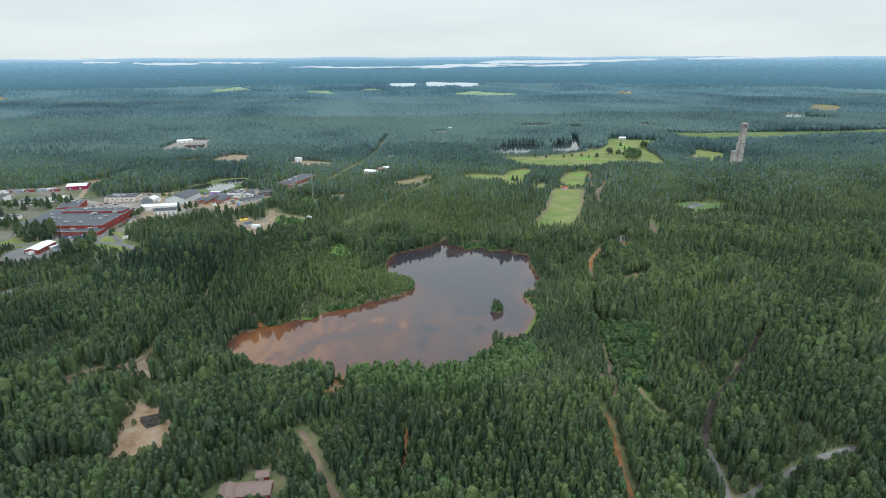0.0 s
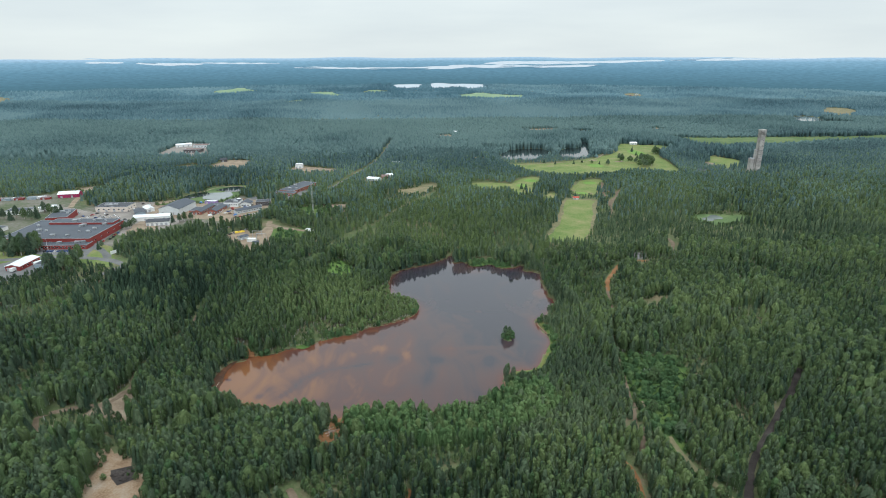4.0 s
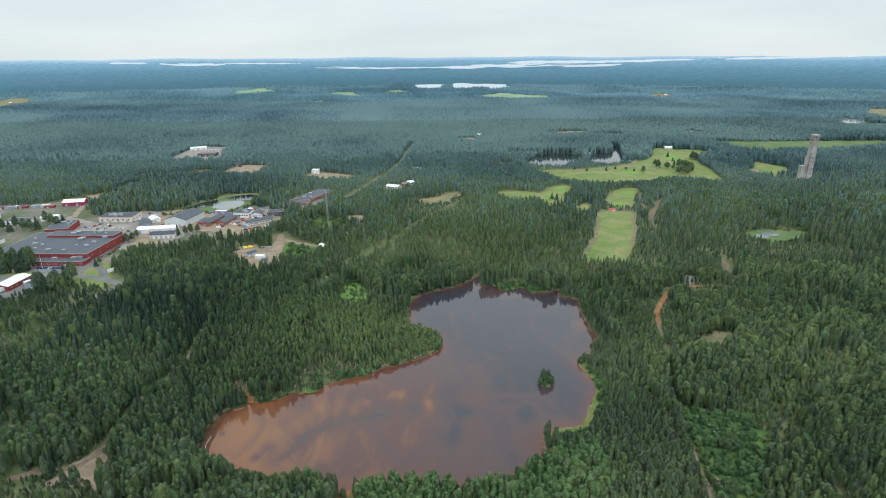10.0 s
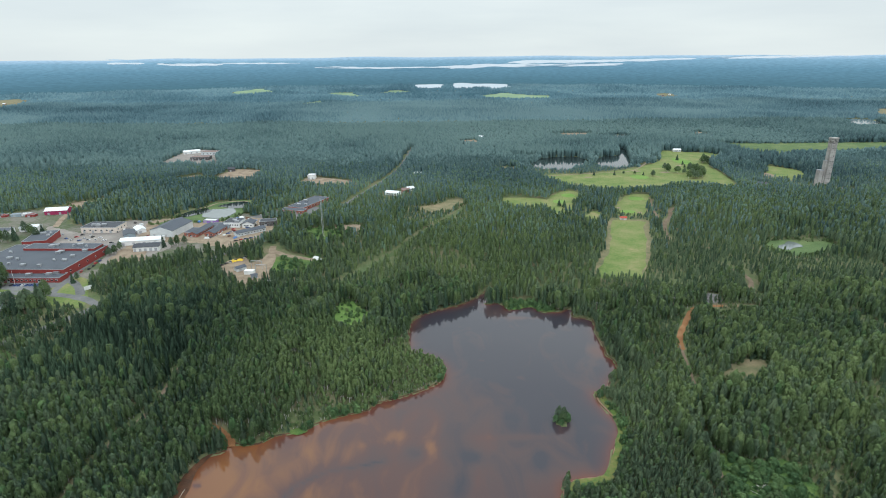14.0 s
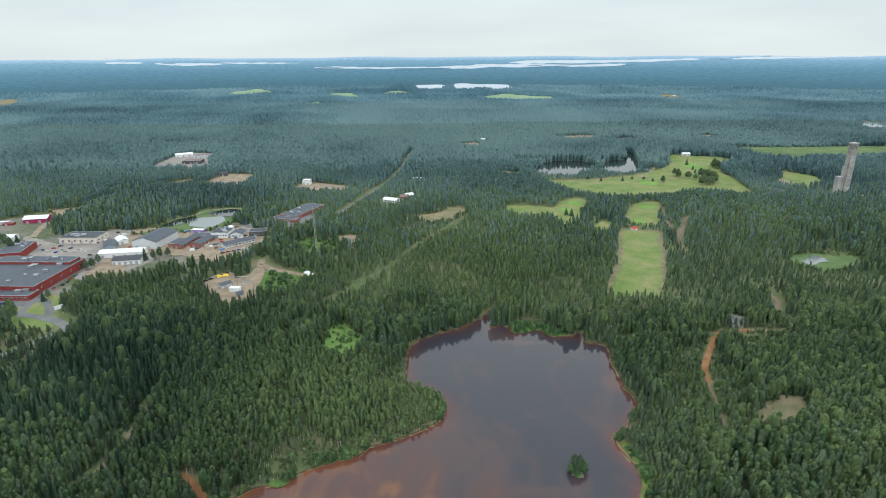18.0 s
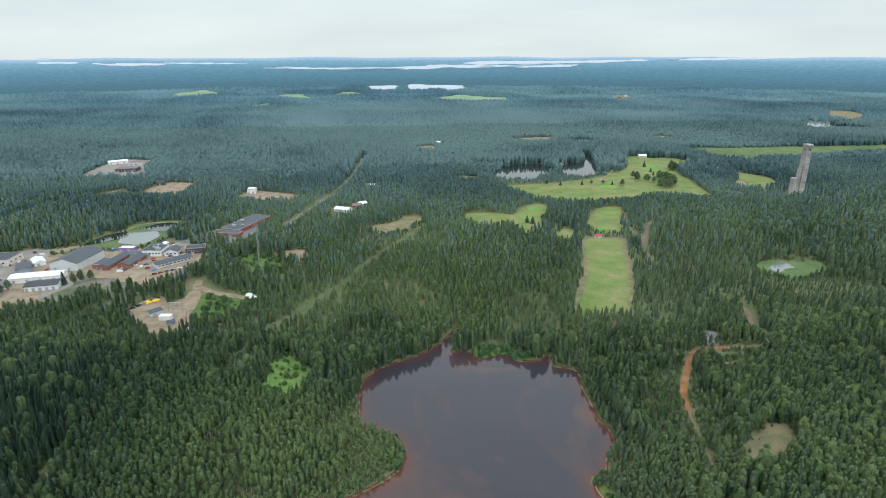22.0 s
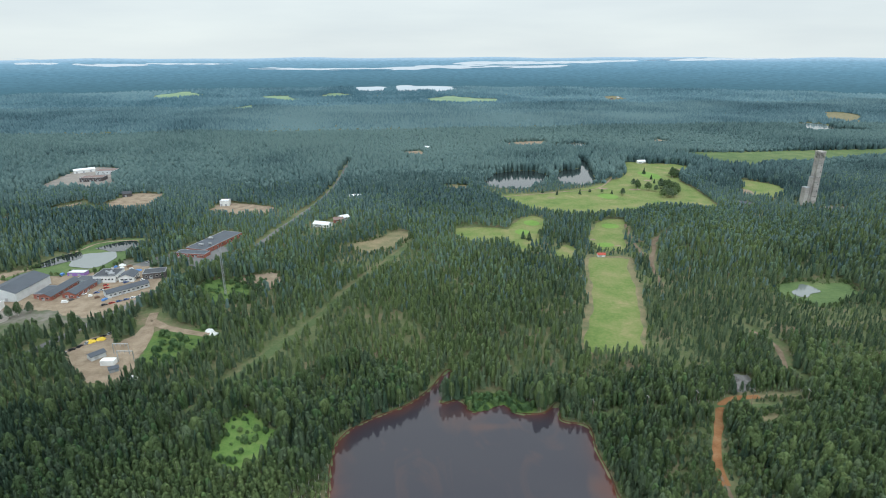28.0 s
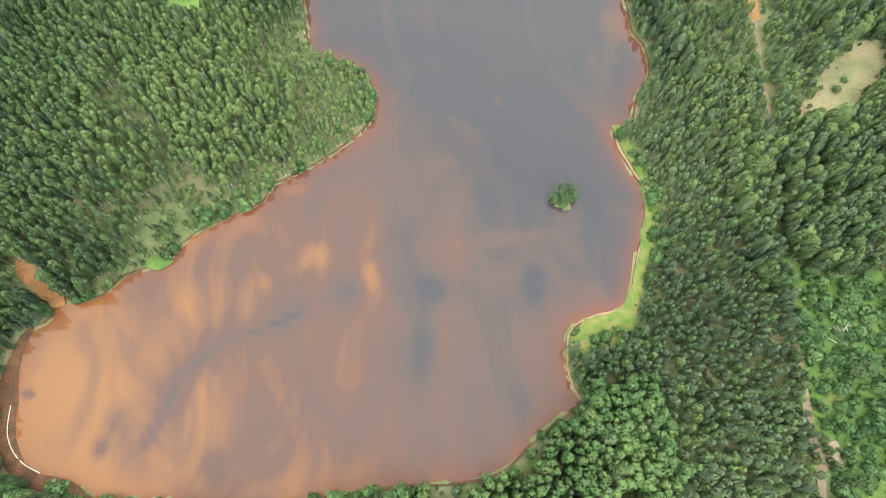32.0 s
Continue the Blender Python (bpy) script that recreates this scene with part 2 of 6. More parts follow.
def plain_water(name, colour, rough, glow=0.0):
    m = surface(name, [tuple(0.85 * v for v in colour), colour], 0.01, rough, spec=0.5)
    b = m.node_tree.nodes["Principled BSDF"]
    # Added emission, used to brighten far water.
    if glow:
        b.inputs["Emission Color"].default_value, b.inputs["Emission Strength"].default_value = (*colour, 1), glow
    return m


# ---- plan helpers ----
def spline(points, closed=False, step=4.0):
    """A smooth line through the points of the plan."""
    p = np.array(points, float)
    n = len(p)
    out = []
    for i in range(n if closed else n - 1):
        a, b, c, d = (p[(i + k) % n] if closed else p[min(max(i + k, 0), n - 1)] for k in (-1, 0, 1, 2))
        count = max(1, int(np.linalg.norm(c - b) / step))
        for s in np.arange(count) / count:
            out.append(0.5 * (2 * b + (c - a) * s + (2 * a - 5 * b + 4 * c - d) * s ** 2 + (3 * b - a - 3 * c + d) * s ** 3))
    if not closed:
        out.append(p[-1])
    return np.array(out)


def inside(xy, outline):
    """Which of the points xy lie inside the closed outline."""
    x, y = xy[:, 0], xy[:, 1]
    res = np.zeros(len(xy), bool)
    lo, hi = outline.min(0), outline.max(0)
    near = np.where((x >= lo[0]) & (x <= hi[0]) & (y >= lo[1]) & (y <= hi[1]))[0]
    x, y = x[near], y[near]
    hit = np.zeros(len(near), bool)
    for (x0, y0), (x1, y1) in zip(outline, np.roll(outline, -1, 0)):
        if y0 != y1:
            hit ^= ((y0 > y) != (y1 > y)) & (x < (x1 - x0) * (y - y0) / (y1 - y0) + x0)
    res[near] = hit
    return res


def away(xy, line, closed=False, reach=1e9):
    """The distance of the points xy from a line of the plan (reach: no further than that is told)."""
    res = np.full(len(xy), reach)
    lo, hi = line.min(0) - reach, line.max(0) + reach
    near = np.where((xy >= lo).all(1) & (xy <= hi).all(1))[0]
    p = xy[near]
    best = np.full(len(near), reach)
    for a, b in zip(line if closed else line[:-1], np.roll(line, -1, 0) if closed else line[1:]):
        d = b - a
        s = np.clip(((p - a) @ d) / max(d @ d, 1e-9), 0, 1)
        best = np.minimum(best, np.hypot(*(p - a - s[:, None] * d).T))
    res[near] = best
    return res


def value(xy, scale, seed):
    """A smooth wavy field over the plan, about 0 to 1."""
    r = np.random.RandomState(seed)
    s = np.zeros(len(xy))
    for k in range(7):
        a, ph, f = r.rand() * 6.28, r.rand() * 6.28, scale * (0.6 + 1.4 * r.rand())
        s += np.sin((xy[:, 0] * math.cos(a) + xy[:, 1] * math.sin(a)) * f + ph)
    return np.clip(0.5 + s / 6.0, 0, 1)


NORTH_SHORE = [(-127, 264), (-116, 255), (-110, 253), (-102, 254), (-96, 260), (-88, 262), (-82, 262), (-79, 267), (-73, 273), (-62, 278), (-49, 283), (-46, 289),
               (-37, 293), (-24, 300), (-13, 308), (-8, 314), (-6, 322), (-7, 331), (-13, 340), (-22, 345), (-30, 349), (-31, 360), (-32, 375), (-31, 392), (-24, 405),
               (-12, 414), (7, 425), (21, 440), (34, 461), (35, 446), (26, 425), (38, 427), (42, 415), (50, 416), (62, 421), (67, 412), (83, 410), (95, 420)]
EAST_SHORE = [(91, 403), (104, 396), (102, 377), (102, 357), (101, 344), (104, 338), (103, 324), (95, 313), (90, 302), (83, 300), (82, 292), (85, 281),
              (88, 271), (86, 262), (79, 248), (74, 236), (68, 229), (60, 228), (51, 225), (48, 218), (47, 210), (49, 201)]
SOUTH_SHORE = [(43, 198), (36, 194), (30, 190), (23, 185), (14, 183), (3, 183), (-6, 184), (-18, 184), (-30, 184), (-42, 182), (-53, 180), (-64, 183), (-77, 188),
               (-90, 190), (-98, 191), (-106, 196), (-113, 198), (-121, 203), (-126, 214), (-126, 224), (-127, 238), (-124, 245), (-117, 249)]
SHORE = spline(NORTH_SHORE + EAST_SHORE + SOUTH_SHORE, True, 3.0)
ISLAND = np.array([(58 + 5.0 * math.cos(a) + 0.8 * math.sin(3 * a), 272 + 4.2 * math.sin(a) + 0.6 * math.cos(2 * a)) for a in np.linspace(0, 2 * math.pi, 24, False)])
CENTRE, EDGE, PLATEAU = np.array((0.0, 30.0)), 4800.0, 8.0


def height(xy):
    """The ground's height: a basin for the lake, the flat woods round it, and the far rise of the land."""
    xy = np.atleast_2d(np.asarray(xy, float))
    d = away(xy, SHORE, True, 75.0)
    wet = inside(xy, SHORE)
    s = np.clip(d / 70.0, 0, 1)
    z = np.where(wet, -np.clip(d * 0.12, 0.05, 3.0), 0.25 + (PLATEAU - 0.25) * s * s * (3 - 2 * s))
    di = away(xy, ISLAND, True, 12.0)
    z = np.where(inside(xy, ISLAND), 0.2 + 0.1 * di, z)
    r = np.hypot(*(xy - CENTRE).T)
    f = np.clip((r - 2700) / (EDGE - 2700), 0, 1)
    return z + 141 * f ** 1.7


def mesh_object(name, verts, faces, material, parent=None, label="", category="", kind="", group="", smooth=False):
    me = bpy.data.meshes.new(name)
    me.from_pydata([tuple(v) for v in verts], [], [tuple(f) for f in faces])
    for p in me.polygons:
        p.use_smooth = smooth
    me.materials.append(material)
    ob = new(name, me)
    ob.parent = parent
    return tagged(ob, label, category, group, kind)


def part(name, bm, material, parent=None, label=""):
    me = bpy.data.meshes.new(name)
    bm.to_mesh(me)
    bm.free()
    me.materials.append(material)
    ob = new(name, me)
    ob.parent = parent
    return tagged(ob, label)


CLEAR = []      # outlines free of trees
WILD = {k: (2.2, 0.16, 2.6) for k in ("clearing", "glade", "meadow", "marsh", "sand pit", "yard")}    # ragged outlines: how far, how fine, step
WILD.update({"shore": (0.7, 0.16, 2.6), "field": (26.0, 0.012, 12.0), "lake": (16.0, 0.012, 14.0), "pond": (3.0, 0.06, 4.0), "grass field": (1.6, 0.07, 4.0)})
EDGES = []      # outlines of the wild clearings
BUILT = []      # circles taken by buildings
LANES = []      # lines free of trees, with the clearance to each side


def patch(name, points, material, label, lift=0.06, clear=True, cell=9.0, kind="structure", category="ground", smooth_line=True):
    """A piece of ground cover that follows the land inside a smooth outline."""
    from mathutils.geometry import delaunay_2d_cdt
    line = spline(points, True, 5.0) if smooth_line else np.array(points, float)
    if category in WILD:
        big, fine, step = WILD[category]
        line = spline(points, True, step)
        t = np.roll(line, -1, 0) - np.roll(line, 1, 0)
        t /= np.linalg.norm(t, axis=1)[:, None] + 1e-9
        line = line + np.c_[-t[:, 1], t[:, 0]] * (value(line, fine, 8) + value(line, 3 * fine, 9) - 1.0)[:, None] * big * 1.6
        if category in ("clearing", "glade", "meadow", "marsh", "sand pit"):
            EDGES.append(line)
    lo, hi = line.min(0), line.max(0)
    g = np.stack(np.meshgrid(np.arange(lo[0], hi[0], cell), np.arange(lo[1], hi[1], cell)), -1).reshape(-1, 2)
    g = g[inside(g, line)]
    if len(g):
        g = g[away(g, line, True, 50.0) > cell * 0.4]
    pts = [Vector(p) for p in line] + [Vector(p) for p in g]
    v, _, f, *_ = delaunay_2d_cdt(pts, [], [list(range(len(line)))], 1, 1e-4)
    v = np.array([tuple(q) for q in v])
    z = height(v) + lift + 0.008 * len(CLEAR)
    ob = mesh_object(name, np.c_[v, z], f, material, None, label, category, kind)
    if clear:
        CLEAR.append(line)
    return ob


def lane(name, points, width, material, label, clear=1.5, lift=0.4, category="path"):
    """A road or track: a crowned ribbon along a smooth line."""
    line = spline(points, False, min(6.0, 3.0 * width))
    t = np.gradient(line, axis=0)
    t /= np.linalg.norm(t, axis=1)[:, None]
    side = np.c_[-t[:, 1], t[:, 0]]
    rnd = np.random.RandomState(len(points) * 7 + int(abs(points[0][0])))
    w = width / 2 * (1 + 0.12 * rnd.randn(len(line)).clip(-1.5, 1.5))[:, None]
    rows = [line - side * w, line - side * w * 0.4, line + side * w * 0.4, line + side * w]
    verts = np.concatenate([np.c_[r, height(r) + lift + k] for r, k in zip(rows, (0, 0.06, 0.06, 0))])
    n = len(line)
    faces = [(k * n + i, k * n + i + 1, k * n + n + i + 1, k * n + n + i) for k in range(3) for i in range(n - 1)]
    faces = [f[::-1] for f in faces]
    LANES.append((line, width / 2 + clear))
    return mesh_object(name, verts, faces, material, None, label, category, "structure")


# ---- the ground, one sheet to the horizon ----
def ground_sheet():
    radii = np.concatenate([np.arange(0, 190, 2.5), np.arange(190, 560, 6.0), np.geomspace(560, EDGE, 60)])
    near = [r for r in radii]
    turns = 360
    a = np.linspace(0, 2 * math.pi, turns, False)
    origin = np.array((-10.0, 290.0))
    rings = []
    for r in near:
        f = min(1.0, r / 1500.0)
        c = origin * (1 - f) + CENTRE * f
        rings.append(np.c_[c[0] + r * np.cos(a), c[1] + r * np.sin(a)])
    xy = np.concatenate(rings)
    z = height(xy)
    r = np.hypot(*(xy - CENTRE).T)
    wave = 3.0 * np.sin(np.arctan2(xy[:, 1], xy[:, 0]) * 23) + 2.2 * np.sin(np.arctan2(xy[:, 1], xy[:, 0]) * 41 + 1)
    z = z + wave * np.clip((r - 4300) / 500, 0, 1)
    verts = np.c_[xy, z]
    k = np.arange(turns)
    faces = []
    for i in range(1, len(near) - 1):
        lo, hi = i * turns, (i + 1) * turns
        faces.append(np.c_[lo + k, hi + k, hi + (k + 1) % turns, lo + (k + 1) % turns])
    faces = np.concatenate(faces)
    keep = ~(r[faces].min(1) > 2950)
    tri = [(0, turns + i, turns + (i + 1) % turns) for i in range(turns)]
    mesh_object("ground", verts, list(map(tuple, faces[keep])) + tri, FLOOR, None, "green and brown forest floor round a lake", "ground", "structure", smooth=True)
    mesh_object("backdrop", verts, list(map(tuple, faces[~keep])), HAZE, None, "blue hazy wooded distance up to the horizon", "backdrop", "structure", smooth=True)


def haze_material():
    m = bpy.data.materials.new("hazed_distant_woods")
    m.use_nodes = True
    n, l = m.node_tree.nodes, m.node_tree.links
    b = n["Principled BSDF"]
    b.inputs["Roughness"].default_value, b.inputs["Specular IOR Level"].default_value = 1.0, 0.0
    geo = n.new("ShaderNodeNewGeometry")
    flat = n.new("ShaderNodeVectorMath")
    flat.operation = "MULTIPLY"
    flat.inputs[1].default_value = (1, 1, 0)
    l.new(geo.outputs["Position"], flat.inputs[0])
    far = n.new("ShaderNodeVectorMath")
    far.operation = "LENGTH"
    l.new(flat.outputs[0], far.inputs[0])
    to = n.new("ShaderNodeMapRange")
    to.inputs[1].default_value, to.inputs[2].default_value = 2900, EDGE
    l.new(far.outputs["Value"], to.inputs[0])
    # Painted haze: paler and bluer towards the horizon.
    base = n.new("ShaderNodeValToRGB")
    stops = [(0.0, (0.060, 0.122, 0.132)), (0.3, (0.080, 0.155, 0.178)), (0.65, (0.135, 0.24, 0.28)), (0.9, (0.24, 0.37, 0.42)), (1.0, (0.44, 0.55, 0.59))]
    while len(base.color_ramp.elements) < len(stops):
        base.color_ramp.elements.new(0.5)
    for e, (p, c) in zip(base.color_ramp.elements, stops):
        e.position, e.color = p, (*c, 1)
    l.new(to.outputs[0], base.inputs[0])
    grain = n.new("ShaderNodeTexNoise")
    grain.inputs["Scale"].default_value, grain.inputs["Detail"].default_value = 0.035, 6
    l.new(geo.outputs["Position"], grain.inputs[0])
    tone = n.new("ShaderNodeMapRange")
    tone.inputs[1].default_value, tone.inputs[2].default_value, tone.inputs[3].default_value, tone.inputs[4].default_value = 0.3, 0.7, 0.84, 1.16
    l.new(grain.outputs[0], tone.inputs[0])
    mul = n.new("ShaderNodeVectorMath")
    mul.operation = "SCALE"
    l.new(base.outputs[0], mul.inputs[0])
    l.new(tone.outputs[0], mul.inputs["Scale"])
    # Near-black base; the hazy colour is given off as emission.
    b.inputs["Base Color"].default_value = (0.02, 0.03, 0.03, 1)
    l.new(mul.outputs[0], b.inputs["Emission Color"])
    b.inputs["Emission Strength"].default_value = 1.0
    return m


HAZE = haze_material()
ground_sheet()


# ---- the lake ----
def water_material():
    m = bpy.data.materials.new("ochre_water")
    m.use_nodes = True
    n, l = m.node_tree.nodes, m.node_tree.links
    b = n["Principled BSDF"]
    b.inputs["Roughness"].default_value, b.inputs["IOR"].default_value = 0.015, 1.41
    geo = n.new("ShaderNodeNewGeometry")
    a = n.new("ShaderNodeAttribute")
    a.attribute_name = "shallow"
    warp = n.new("ShaderNodeMapping")
    warp.inputs["Scale"].default_value = (1.0, 0.5, 1.0)
    l.new(geo.outputs["Position"], warp.inputs[0])
    silt = n.new("ShaderNodeTexNoise")
    silt.inputs["Scale"].default_value, silt.inputs["Detail"].default_value, silt.inputs["Distortion"].default_value = 0.045, 8, 1.3
    l.new(warp.outputs[0], silt.inputs[0])
    add = n.new("ShaderNodeMath")
    add.operation = "MULTIPLY_ADD"
    add.inputs[1].default_value = 0.62
    l.new(silt.outputs[0], add.inputs[0])
    l.new(a.outputs["Fac"], add.inputs[2])
    ramp = n.new("ShaderNodeValToRGB")
    stops = [(0.40, (0.036, 0.034, 0.044)), (0.56, (0.064, 0.043, 0.043)), (0.74, (0.082, 0.043, 0.037)), (0.96, (0.180, 0.082, 0.034))]
    while len(ramp.color_ramp.elements) < len(stops):
        ramp.color_ramp.elements.new(0.5)
    for e, (p, c) in zip(ramp.color_ramp.elements, stops):
        e.position, e.color = p, (*c, 1)
    l.new(add.outputs[0], ramp.inputs[0])
    edge = n.new("ShaderNodeAttribute")
    edge.attribute_name = "edge"
    rust = n.new("ShaderNodeMix")
    rust.data_type = "RGBA"
    rust.inputs[7].default_value = (0.18, 0.042, 0.011, 1)
    l.new(edge.outputs["Fac"], rust.inputs[0])
    l.new(ramp.outputs[0], rust.inputs[6])
    l.new(rust.outputs[2], b.inputs["Base Color"])
    ripple = n.new("ShaderNodeTexNoise")
    ripple.inputs["Scale"].default_value, ripple.inputs["Detail"].default_value = 0.8, 3
    l.new(geo.outputs["Position"], ripple.inputs[0])
    bp = n.new("ShaderNodeBump")
    bp.inputs["Strength"].default_value, bp.inputs["Distance"].default_value = 0.02, 0.3
    l.new(ripple.outputs[0], bp.inputs["Height"])
    l.new(bp.outputs[0], b.inputs["Normal"])
    return m


def lake():
    from mathutils.geometry import delaunay_2d_cdt
    lo, hi = SHORE.min(0), SHORE.max(0)
    g = np.stack(np.meshgrid(np.arange(lo[0], hi[0], 2.0), np.arange(lo[1], hi[1], 2.0)), -1).reshape(-1, 2)
    g = g[inside(g, SHORE)]
    g = g[away(g, SHORE, True, 50.0) > 0.9]
    v, _, f, *_ = delaunay_2d_cdt([Vector(p) for p in SHORE] + [Vector(p) for p in g], [], [list(range(len(SHORE)))], 1, 1e-4)
    v = np.array([tuple(q) for q in v])
    d = away(v, SHORE, True, 200.0)
    # silt lies thick in the south-west arm and thins towards the deep north
    along = np.clip(1.0 - np.hypot((v[:, 0] + 118) * 0.9, (v[:, 1] - 220) * 1.25) / 175.0, 0, 1)
    shallow = 0.06 + 0.58 * along ** 0.8 + 0.20 * np.exp(-d / 8.0) * value(v, 0.08, 6)
    flow = away(v, spline([(-85, 205), (-81, 211), (-78, 219), (-76, 224), (-70, 228), (-61, 234), (-52, 236), (-36, 241)], False, 3.0), False, 40.0)
    shallow -= 0.20 * np.exp(-(flow / 1.2) ** 2) + 0.10 * np.exp(-(flow / 7.0) ** 2)
    for x, y, rx, ry, k in ((9, 244, 7.6, 6.0, -0.22), (-21, 247, 6.6, 5.6, -0.20), (2, 221, 5.3, 10.7, -0.20), (42, 241, 3.4, 8.0, -0.20), (47, 285, 5.3, 12.6, -0.10), (-13, 251, 3.4, 8.3, 0.35), (-31, 261, 4.9, 3.8, 0.25), (-48, 253, 3.4, 3.3, 0.20), (-11, 270, 5.0, 11.5, 0.15), (28, 259, 17.8, 2.6, 0.20), (43, 260, 8.0, 2.2, 0.15), (94, 351, 5.4, 8.4, 0.40), (51, 401, 10.8, 2.8, 0.40), (30, 409, 16.3, 10.3, 0.15), (81, 383, 6.6, 7.6, 0.20), (-34, 287, 8.3, 3.4, 0.30), (18, 338, 1.4, 1.5, 0.35), (40, 317, 2.7, 2.3, 0.28), (63, 236, 3.8, 9.9, 0.20), (4, 387, 2.6, 1.5, 0.30), (-74, 251, 11.2, 8.1, 0.12), (-55, 244, 3.7, 11.9, 0.15), (80, 310, 9.1, 5.6, 0.12), (16, 256, 39.1, 10.8, 0.06), (82, 274, 4.2, 14.5, 0.10), (49, 199, 3.4, 3.1, 0.10),
                            (-122, 224, 1.6, 1.6, -0.5), (-94, 212, 4, 5, -0.2), (-64, 196, 4, 5, -0.2), (-98, 205, 3, 3, -0.25)):
        shallow += (0.58 * k if k > 0 else 0.9 * k) * np.exp(-((v[:, 0] - x) / rx) ** 2 - ((v[:, 1] - y) / ry) ** 2)
    ob = mesh_object("lake_water", np.c_[v, np.zeros(len(v))], f, water_material(), None, "still rust-orange and dark grey lake water", "lake", "structure")
    at = ob.data.attributes.new("shallow", "FLOAT", "POINT")
    at.data.foreach_set("value", shallow.astype(np.float32))
    at = ob.data.attributes.new("edge", "FLOAT", "POINT")
    at.data.foreach_set("value", (0.55 * np.exp(-d / 3.4) * (1 - 0.4 * along) * (1 - 0.45 * np.clip((v[:, 1] - 330) / 70, 0, 1))).astype(np.float32))


lake()

# ---- ground cover, roads and tracks ----
FAIR = "grass field"
patch("worn_edge", [(124, 468), (133, 459), (143, 457), (155, 458), (166, 464), (193, 529), (222, 620), (222, 632), (206, 638), (184, 640), (176, 621), (156, 556), (136, 501)], DRY, "pale worn grass along the edge of the range", 0.02, category=FAIR)
patch("golf_fairway", [(126, 468), (134, 460), (143, 458), (154, 459), (163, 464), (188, 530), (216, 620), (218, 628), (205, 634), (187, 636), (180, 620), (160, 555), (140, 500)], GRASS, "long mown practice range with pale worn edges", category=FAIR)
patch("golf_fairway", [(196, 664), (205, 656), (220, 654), (232, 664), (245, 700), (266, 752), (262, 760), (248, 762), (236, 752), (220, 728), (206, 700)], GRASS, "mown golf fairway with a putting green between pines", category=FAIR)
patch("golf_fairway", [(120, 672), (131, 660), (151, 690), (168, 740), (175, 774), (160, 782), (143, 764), (124, 728)], GRASS, "mown golf fairway with two pale greens", category=FAIR)
patch("golf_fairway", [(152, 640), (163, 622), (172, 640), (182, 663), (172, 674)], GRASS, "small mown fairway corner beside pines", category=FAIR)
patch("golf_fairway", [(68, 738), (79, 690), (117, 690), (128, 731), (98, 742)], GRASS, "narrow mown fairway strip among trees", category=FAIR)
patch("golf_fairway", [(140, 872), (165, 818), (205, 785), (248, 775), (290, 780), (330, 795), (369, 790), (402, 790), (426, 880), (430, 941), (447, 984), (458, 1000), (496, 1025), (490, 1079), (444, 1093), (408, 1102), (366, 1003), (327, 961), (295, 933), (235, 906), (190, 895), (153, 890)], GRASS, "wide rolling golf course with mown fairways", category=FAIR, cell=20)
patch("golf_fairway", [(470, 852), (525, 850), (558, 905), (545, 937), (527, 955), (500, 900)], GRASS, "mown fairway beside a sand bank", category=FAIR)
patch("sand_bank", [(478, 862), (492, 862), (500, 888), (486, 890)], SAND, "bare sand bank at the edge of a fairway", 0.3, category="bunker")
for x, y, a, b in ((214, 672, 9, 7), (243, 735, 10, 9), (158, 755, 9, 11), (140, 722, 8, 10), (405, 1000, 14, 30), (290, 870, 14, 14)):
    patch("putting_green", [(x + a * math.cos(k), y + b * math.sin(k)) for k in np.linspace(0, 6.2832, 10, False)], GREEN, "close-cut pale putting green", 0.14, False, category="putting green")
for x, y, a, b in ((207, 690, 3, 3), (226, 668, 3, 2), (300, 915, 7, 5), (342, 905, 9, 5), (385, 960, 6, 6), (352, 1000, 5, 7), (212, 868, 7, 3), (470, 1040, 5, 8)):
    patch("sand_bunker", [(x + a * math.cos(k), y + b * math.sin(k)) for k in np.linspace(0, 6.2832, 8, False)], SAND, "pale sand bunker in the mown grass", 0.15, False, category="bunker", cell=4)
patch("meadow", [(535, 1190), (545, 1090), (550, 1050), (598, 1030), (640, 1068), (720, 1085), (869, 1100), (974, 1110), (1150, 1150), (1160, 1230), (974, 1200), (796, 1196), (660, 1190)], MARSH, "wide pale green overgrown bog", category="meadow", cell=40)
patch("sand_clearing", [(149, 294), (158, 305), (166, 315), (177, 322), (196, 321), (190, 308), (180, 299), (156, 286)], DRY, "dry sandy clearing with thin grass", category="clearing")
patch("sand_clearing", [(188, 374), (199, 372), (205, 385), (191, 386)], DRY, "small dry clearing with brown grass", category="clearing")
patch("gravel_heap", [(194, 409), (206, 411), (212, 425), (203, 428)], ROCK, "bare patch of grey quarried rubble", category="rubble", cell=4)
patch("glade", [(-88, 372), (-77, 364), (-66, 375), (-60, 392), (-78, 419), (-90, 407)], MEADOW, "bright green overgrown glade", category="glade")
patch("reed_bank", [(41, 428), (42, 416), (50, 415), (62, 420), (67, 412), (76, 411), (80, 416), (66, 428), (50, 432)], SHRUB, "low green reeds by the water", 0.3, True, category="shore", cell=4)
lane("beach", [(84, 299), (83, 292), (86, 281), (88.6, 271), (86.6, 262), (79.8, 248), (74.8, 236), (68.4, 229.6), (60, 228.4), (51.5, 225), (48.6, 218), (47.6, 210), (49.5, 202)], 0.7, SILT, "thin pale sand rim along the east shore", 0, 0.1, category="shore")
